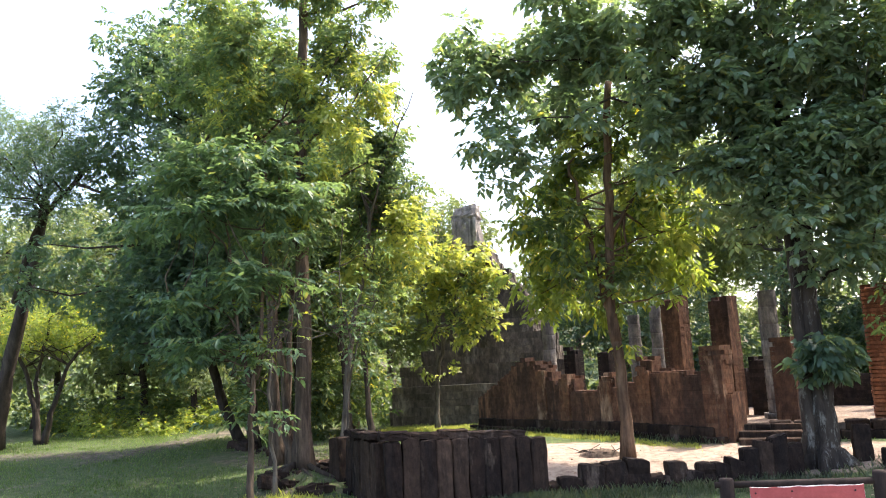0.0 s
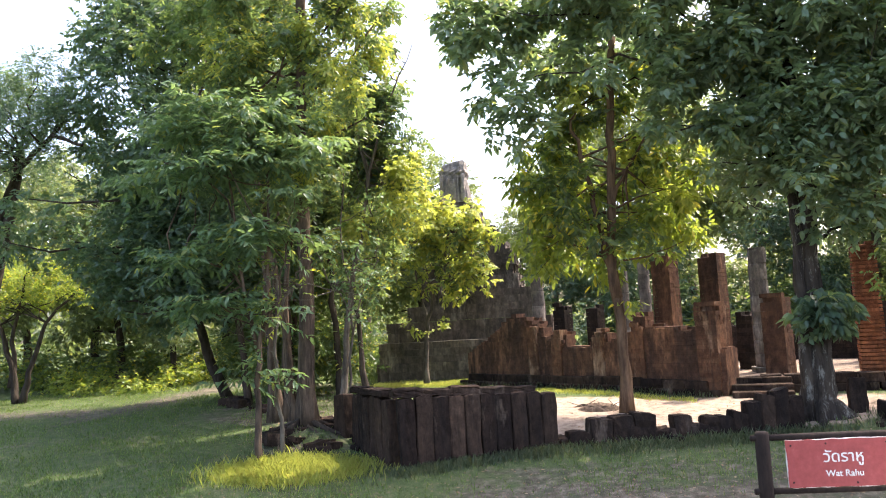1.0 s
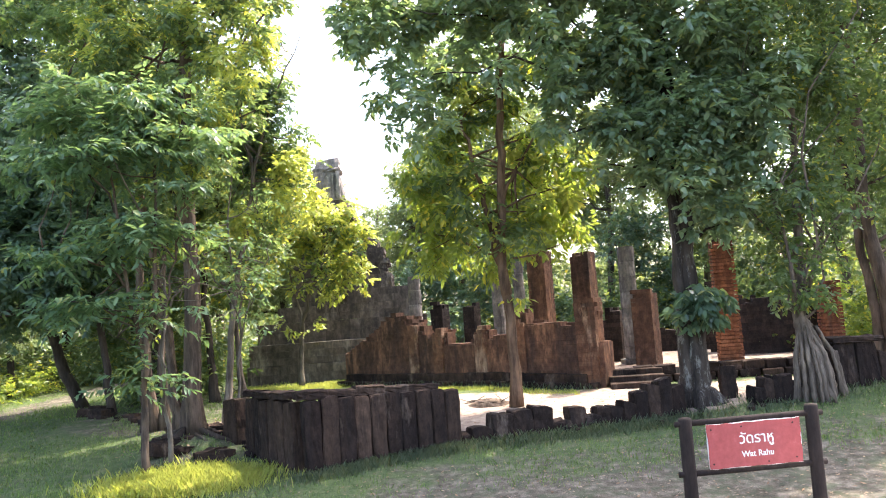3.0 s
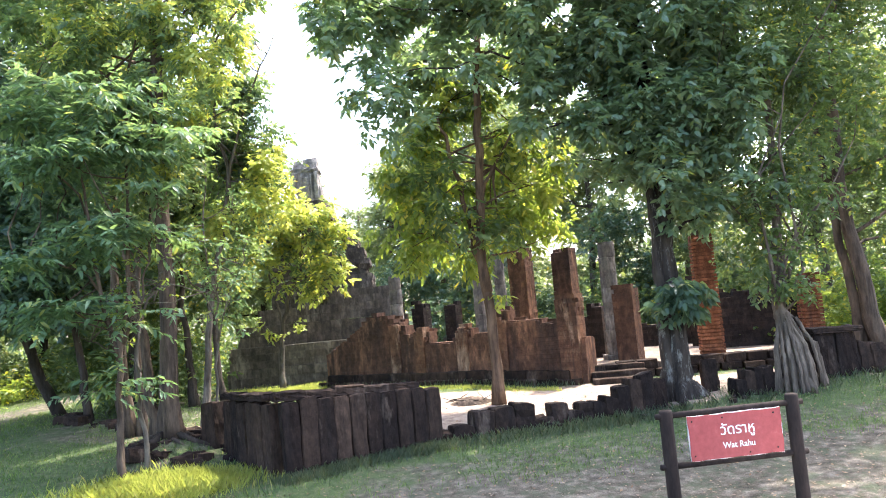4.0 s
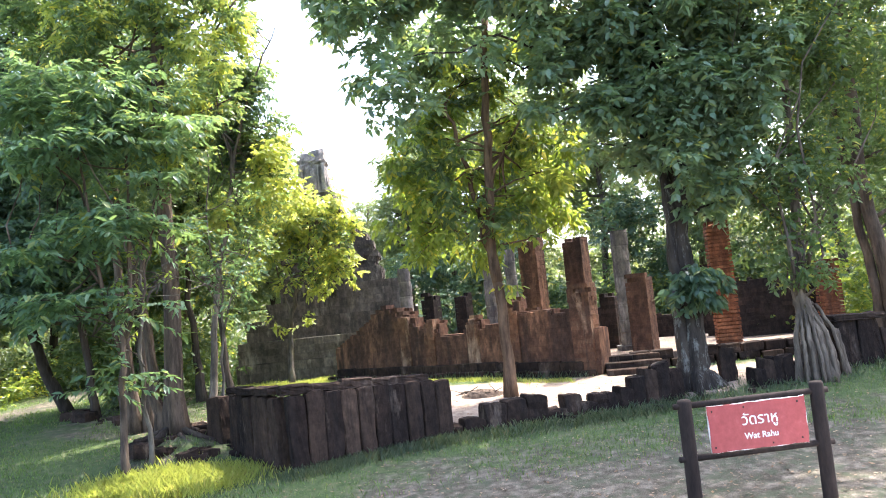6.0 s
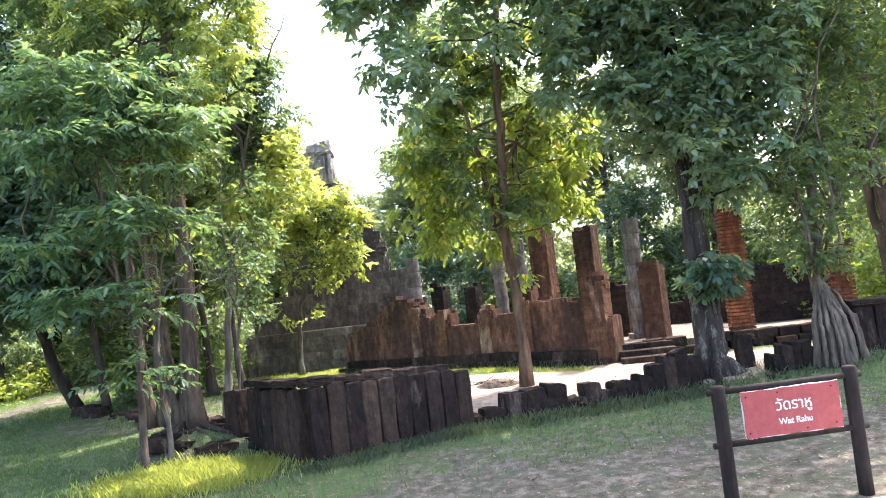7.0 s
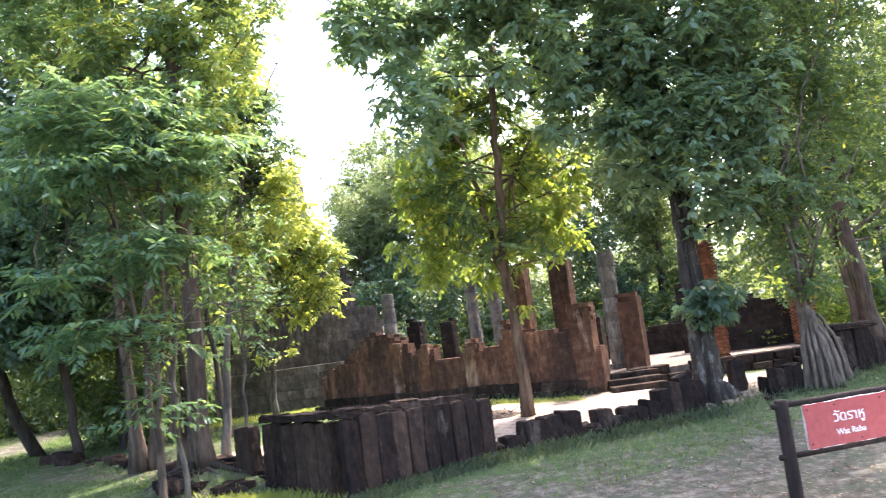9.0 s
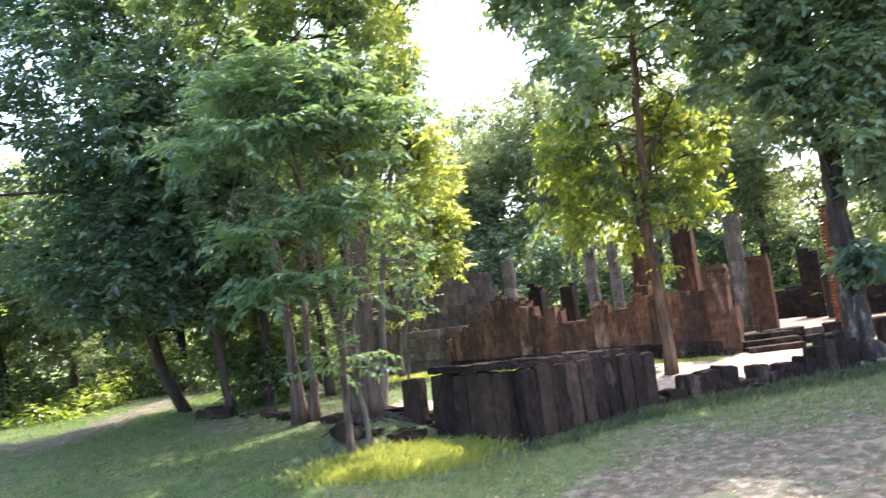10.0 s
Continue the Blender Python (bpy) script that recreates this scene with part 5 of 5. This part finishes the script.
# small bright tree before the shrine
# leaves coloured as if the sun shone through them
bright_tree = tree("bright_tree", "small tree in front of the shrine, sunlight tinted into its yellow-green leaves",
     [([gz(-2.22, 19.15), (-2.18, 19.15, 1.2), (-2.1, 19.1, 2.0), (-1.7, 19.0, 3.0), (-1.4, 18.9, 4.2)], 0.075, 0.03), ([(-2.1, 19.1, 1.9), (-2.3, 19.1, 3.0), (-2.4, 19.0, 4.2)], 0.035, 0.015)],
     [((-1.45, 18.8, 4.1), (0.9, 0.7, 0.55), 12), ((-1.3, 18.7, 4.55), (0.75, 0.5, 0.38), 10), ((-0.6, 18.7, 4.1), (0.4, 0.4, 0.4), 5), ((-0.95, 18.8, 3.5), (0.55, 0.5, 0.6), 9), ((-2.4, 18.9, 4.1), (1.0, 0.7, 0.8), 12), ((-1.5, 18.8, 3.0), (1.1, 0.6, 0.45), 10), ((-1.0, 18.8, 2.75), (0.5, 0.4, 0.35), 5), ((-2.0, 19.0, 1.95), (0.5, 0.5, 0.3), 6), ((-2.5, 18.9, 5.2), (0.7, 0.6, 0.8), 8), ((-3.0, 18.8, 3.2), (0.6, 0.5, 0.6), 6)],
     L_BRIGHT, M_BARK_GREY, 460, 0.18, 0.09, 7, 0.34, 0.35, seed=30, limbs=18, twig=0.02, flat=0.8, share=0.19)
# shade among the bright leaves, put in as a greener leaf
second_crown(bright_tree, "leaves with shade put into a greener tone", [((-1.6, 18.6, 3.7), (1.0, 0.5, 0.7), 14), ((-2.5, 18.6, 4.3), (0.9, 0.5, 0.8), 12), ((-1.0, 18.7, 3.0), (0.6, 0.4, 0.5), 7), ((-2.7, 18.6, 3.0), (0.8, 0.4, 0.6), 8), ((-0.75, 18.8, 3.9), (0.4, 0.4, 0.4), 5)],
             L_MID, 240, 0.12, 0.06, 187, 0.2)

# thinner stems in the thicket beside the track
for k, (x, y, top, rad, lab) in enumerate(((-4.05, 14.3, 6.8, 0.115, "twin-stemmed pale brown tree by the fence gap"), (-4.85, 17.2, 7.5, 0.13, "dark slim tree in the thicket"), (-5.3, 18.6, 7.0, 0.1, "dark slim tree in the thicket"),
                                            (-3.7, 17.2, 6.5, 0.09, "slim tree behind the fence trees"), (-4.4, 19.6, 7.5, 0.12, "slim tree behind the fence trees"), (-2.9, 16.4, 5.6, 0.07, "slim grey tree behind the fence"))):
    r = random.Random(k + 400)
    lean = r.uniform(-.4, .3)
    tree("thicket_tree", lab, [([gz(x, y), (x + lean * 0.3, y, 1.6), (x + lean * 0.7, y, 3.4), (x + lean, y, top)], rad, rad * 0.35)] + ([([gz(x + 0.22, y + 0.05), (x + 0.2, y, 1.5), (x + 0.35, y, 3.4)], rad * 0.8, rad * 0.35)] if k == 0 else []),
         [((x + lean, y, top * 0.72), (1.1, 1.0, 1.1), 14), ((x + lean, y, top), (1.2, 1.0, 1.0), 12)], (L_DARK, L_MID)[k % 2], (M_BARK, M_BARK_DARK)[k % 2], 900, 0.15, 0.06, 7, 0.35, 0.35, seed=410 + k, limbs=8, twig=0.025, sides=7)

# trees round the clearing on the far left
tree("bare_tree", "small spreading tree with twisted dark stems and thin leaves",
     [([gz(-12.9, 18.8), (-12.95, 18.8, 1.2), (-13.3, 18.8, 2.4), (-13.9, 18.8, 3.4)], 0.12, 0.04), ([gz(-12.7, 18.8), (-12.4, 18.8, 1.5), (-12.0, 18.8, 2.5), (-11.2, 18.8, 3.2)], 0.09, 0.03), ([(-13.0, 18.8, 1.0), (-13.0, 18.9, 2.4), (-12.7, 18.9, 3.6)], 0.07, 0.025)],
     [((-12.8, 18.8, 3.7), (1.6, 1.2, 0.6), 22), ((-11.8, 18.8, 3.1), (0.9, 0.8, 0.5), 10), ((-13.8, 18.8, 3.3), (0.9, 0.8, 0.5), 10)],
     L_YELLOW, M_BARK_DARK, 900, 0.11, 0.045, 7, 0.3, 0.2, seed=31, limbs=14, twig=0.02, share=0.3)
base_tree = None
for k, (x, y, s) in enumerate(((-12.6, 23.0, 1.0), (-10.6, 22.6, 0.85), (-14.6, 25.0, 1.15), (-8.9, 27.5, 1.1), (-6.2, 26.0, 1.0), (-16.5, 21.5, 1.0), (-11.5, 28.5, 1.2), (-4.0, 28.0, 1.05), (-18.5, 26.5, 1.2))):
    if base_tree is None:
        base_tree = tree("clearing_tree", "leafy tree at the edge of the clearing", [([gz(x, y), (x + 0.1, y, 1.5), (x - 0.1, y, 3.2), (x, y, 6.0)], 0.15, 0.06)],
                         [((x, y, 4.0), (1.9, 1.6, 1.4), 40), ((x + 0.3, y, 6.0), (1.8, 1.6, 1.4), 36), ((x - 0.6, y, 2.7), (1.3, 1.1, 0.8), 14)], L_FAR, M_BARK_DARK, 1500, 0.2, 0.09, 7, 0.4, 0.35, seed=500, limbs=10, twig=0.04, group="clearing trees")
    else:
        copy_thing(base_tree, Matrix.Translation(gz(x, y)) @ Matrix.Rotation(1.7 * k, 4, "Z") @ Matrix.Scale(s, 4))

# tall trees behind the temple
back_tree = None
for k, (x, y, s) in enumerate(((4.2, 29, 1.0), (7.2, 27, 0.9), (10.4, 26, 1.0), (13.2, 23.5, 1.0), (15.5, 20.5, 0.95), (2.0, 34, 1.05), (6.0, 34, 1.1), (12.0, 31, 1.1), (16.5, 27, 1.2), (-7.5, 33, 1.1), (-11.0, 36, 1.1), (12.6, 18.2, 0.75), (18.5, 18, 1.1), (0.7, 29, 0.72), (2.3, 30, 0.85), (-1.0, 38, 0.7))):
    if back_tree is None:
        back_tree = tree("woodland_tree", "pale sunlit woodland tree behind the temple", [([gz(x, y), (x + 0.1, y, 2.0), (x - 0.2, y, 5.0), (x, y, 9.5)], 0.2, 0.07)],
                         [((x - 0.8, y, 4.6), (1.6, 1.4, 1.1), 26), ((x + 1.0, y, 5.6), (1.6, 1.4, 1.2), 26), ((x, y, 7.4), (2.0, 1.7, 1.3), 34), ((x - 0.3, y, 9.0), (1.6, 1.4, 1.0), 22), ((x + 0.5, y, 3.2), (1.2, 1.2, 0.7), 10)],
                         L_FAR, M_BARK_GREY, 2000, 0.2, 0.09, 7, 0.4, 0.3, seed=520, limbs=14, twig=0.05, group="woodland trees", share=0.28)
    else:
        copy_thing(back_tree, Matrix.Translation(gz(x, y)) @ Matrix.Rotation(2.1 * k, 4, "Z") @ Matrix.Scale(s, 4))


# ---- far woods, bushes, grass and litter ----
def stuff(name, label, category, v, q, mat):
    return tagged(new(name, big_mesh(name, v, q, mat)), label, category, kind="stuff")


g = np.random.default_rng(55)
blobs = []
for k in range(120):
    an = radians(-62 + 125 * (k + g.random()) / 120)
    dist = g.uniform(36, 60)
    x, y = dist * math.sin(an), dist * math.cos(an)
    hi = g.uniform(1.5, 7.0) if not (-3 < x < 3) else g.uniform(1.2, 3.0)
    blobs.append(((x, y, hi * 0.55), (2.6, 2.2, hi * 0.6), 16))
v, q = leaves(split_blobs(blobs, 56, 0.4), 15000, 5, 0.42, 0.19, 0.8, 0.3, 57)
stuff("far_woods", "distant sunlit woodland closing the view", "woods", v, q, L_FAR)
blobs = [((x, y, on_ground(x, y) + h * 0.45), (h * 0.9, h * 0.8, h * 0.5), 12) for x, y, h in
         [(g.uniform(-17, -6), g.uniform(22.5, 30), g.uniform(0.5, 1.5)) for _ in range(46)] + [(g.uniform(-6.5, -3.8), g.uniform(21.5, 26), g.uniform(0.5, 1.2)) for _ in range(8)] + [(g.uniform(10.5, 18), g.uniform(16, 24), g.uniform(0.5, 1.8)) for _ in range(26)] + [(g.uniform(3, 11), g.uniform(23, 27), g.uniform(0.8, 2.2)) for _ in range(20)]]
v, q = leaves(split_blobs(blobs, 58, 0.4), 9000, 6, 0.17, 0.075, 0.34, 0.2, 59)
stuff("undergrowth", "green bushes along the woodland edge", "bushes", v, q, L_SHADE)


blobs = [((x, y, on_ground(x, y) + h * 0.4), (h * 0.9, h * 0.8, h * 0.45), 10) for x, y, h in
         [(g.uniform(-17, -9.5), g.uniform(19.8, 23.0), g.uniform(0.4, 0.95)) for _ in range(22)] + [(g.uniform(10.0, 14.0), g.uniform(15.5, 18.5), g.uniform(0.6, 1.5)) for _ in range(9)] + [(9.75, 17.2, 1.5), (10.3, 17.6, 1.2), (9.6, 17.6, 2.2)]]
v, q = leaves(split_blobs(blobs, 68, 0.36), 2600, 6, 0.12, 0.06, 0.28, 0.2, 69)
stuff("sunlit_bushes", "low yellow-green bushes in the sunny clearing", "bushes", v, q, L_YELLOW)
# thicket under the trees, darkened by its shade-toned leaf colour
blobs = [((x, y, z), (0.8, 0.7, 0.6), 7) for x, y, z in [(g.uniform(-5.9, -3.7), g.uniform(17.2, 20.0), g.uniform(0.9, 3.4)) for _ in range(26)]]
v, q = leaves(split_blobs(blobs, 63, 0.34), 2600, 7, 0.13, 0.06, 0.3, 0.35, 64)
stuff("thicket", "thicket between the slim trunks, shade put into its dark leaf colour", "bushes", v, q, L_SHADE)
blobs = [((x, y, z), (1.1, 0.9, 0.7), 7) for x, y, z in [(g.uniform(1.0, 13.0), g.uniform(24.5, 27.5), 0.9 + 3.4 * g.random() ** 1.4) for _ in range(38)]]
v, q = leaves(split_blobs(blobs, 65, 0.34), 3600, 7, 0.16, 0.075, 0.34, 0.35, 66)
stuff("woodland_edge", "dark leafy woodland edge behind the platform", "bushes", v, q, L_DARK)


def blades(spots, tall, seed, wide=0.007):
    """Grass: curved blades of three corners standing on the given spots."""
    g = np.random.default_rng(seed)
    n = len(spots)
    p = np.array([(x, y, on_ground(x, y) - 0.01) for x, y in spots])
    an = g.uniform(0, 2 * np.pi, n)
    h = tall * g.uniform(0.4, 1.3, n)
    lean = np.stack([np.cos(an), np.sin(an), np.zeros(n)], 1) * (h * g.uniform(0.1, 0.7, n))[:, None]
    s = np.stack([-np.sin(an), np.cos(an), np.zeros(n)], 1) * wide
    up = np.zeros((n, 3))
    up[:, 2] = h
    v = np.stack([p - s, p + s, p + lean * 0.35 + up * 0.6 + s * 0.8, p + lean + up, p + lean * 0.35 + up * 0.6 - s * 0.8], 1).reshape(-1, 3)
    o = (np.arange(n) * 5)[:, None]
    return v, o + np.array([0, 1, 2, 3, 4])


spots = []
while len(spots) < 105000:
    x, y = g.uniform(-14, 11), 6.5 + 16 * g.random() ** 1.4
    sand, dirt = zone_at(x, y)
    keep = 1 - max(sand * 1.1, dirt * 1.0)
    if -1.2 < x < 8.5 and y > 14.6:
        keep *= 0.25
    keep *= 0.55 + 0.9 * noise.noise((x * 0.8, y * 0.8, 2.0))
    if g.random() < keep:
        spots.append((x, y))
v, q = blades(spots, 0.055, 60, 0.0038)
stuff("grass", "short green turf", "grass", v, q, M_GRASS)
spots = []
for (ax, ay), (bx, by), n, w in (((-1.0, 10.7), (1.1, 11.6), 2600, 0.12), ((0.9, 11.55), (4.7, 12.1), 2600, 0.16), ((-3.4, 11.5), (-1.2, 10.9), 700, 0.40), ((4.8, 12.2), (9.5, 13.2), 1500, 0.3), ((-1.0, 18.5), (3.7, 15.15), 900, 0.12)):
    f = g.random(n)
    spots += list(zip(ax + (bx - ax) * f + g.normal(0, w, n), ay + (by - ay) * f + g.normal(0, w, n)))
v, q = blades(spots, 0.115, 61, 0.0036)
stuff("tall_grass", "long grass along the foot of the fence, shade greyed into its colour", "grass", v, q, M_GRASS_LONG)
# pool of sunlight by the fence, coloured into long grass
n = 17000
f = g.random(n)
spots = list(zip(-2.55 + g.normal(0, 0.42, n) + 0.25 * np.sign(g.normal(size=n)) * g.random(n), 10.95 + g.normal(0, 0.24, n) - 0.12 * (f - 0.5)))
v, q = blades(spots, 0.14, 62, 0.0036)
stuff("yellow_grass", "patch of long grass with sunlight put into its yellow-green colour", "grass", v, q, M_GRASS_SUN)
# sunlit strip before the ruin: the light is in the blade colour
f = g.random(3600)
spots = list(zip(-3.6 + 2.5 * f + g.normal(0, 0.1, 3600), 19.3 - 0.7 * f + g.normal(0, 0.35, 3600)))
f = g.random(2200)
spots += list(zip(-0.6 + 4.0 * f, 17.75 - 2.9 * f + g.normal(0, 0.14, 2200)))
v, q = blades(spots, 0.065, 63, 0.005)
stuff("pale_grass", "short grass at the foot of the ruin, sunlight tinted into its colour", "grass", v, q, M_GRASS_SUN)
n = 9000
pos = np.stack([g.uniform(-4, 9.5, n), 6.8 + 8.4 * g.random(n) ** 1.3, np.zeros(n)], 1)
pos[:, 2] = [on_ground(x, y) + 0.004 for x, y, _ in pos]
an, ln = g.uniform(0, 6.28, n), g.uniform(0.02, 0.055, n)
d = np.stack([np.cos(an), np.sin(an), g.uniform(-.1, .5, n)], 1) * ln[:, None]
s = np.stack([-np.sin(an), np.cos(an), g.uniform(-.3, .3, n)], 1) * (ln * 0.32)[:, None]
v = np.stack([pos, pos + d * 0.5 + s, pos + d, pos + d * 0.5 - s], 1).reshape(-1, 3)
stuff("leaf_litter", "dry brown fallen leaves scattered on the ground", "litter", v, (np.arange(n) * 4)[:, None] + np.array([0, 1, 2, 3]), M_DRY)


# ---- heap of earth and twigs at the foot of the court tree ----
heap = thing("debris_heap", "low heap of earth, dead twigs and brown leaves", "debris", gz(1.75, 14.45))
v, f = [], []
r = random.Random(77)
for i in range(7):
    for k in range(14):
        a, q = 2 * math.pi * k / 14, i / 6
        v.append((math.cos(a) * 0.42 * q * r.uniform(0.85, 1.15), math.sin(a) * 0.26 * q * r.uniform(0.85, 1.15), 0.10 * (1 - q * q) * r.uniform(0.7, 1.2) - 0.02 * (i == 6)))
for i in range(6):
    for k in range(14):
        f.append((i * 14 + k, (i + 1) * 14 + k, (i + 1) * 14 + (k + 1) % 14, i * 14 + (k + 1) % 14))
part("earth", mesh_of("earth", v, f, M_BARK, True), heap)
for k in range(22):
    a = r.uniform(0, 6.28)
    p = Vector((r.uniform(-.38, .38), r.uniform(-.22, .22), 0.06))
    tv, tf = tube(bend(p, p + Vector((math.cos(a) * 0.25, math.sin(a) * 0.25, r.uniform(-.04, .1))), 3, 0.03, k), [0.008, 0.007, 0.006, 0.003], 5)
    part("twig", mesh_of("twig", tv, tf, M_BARK_DARK), heap)
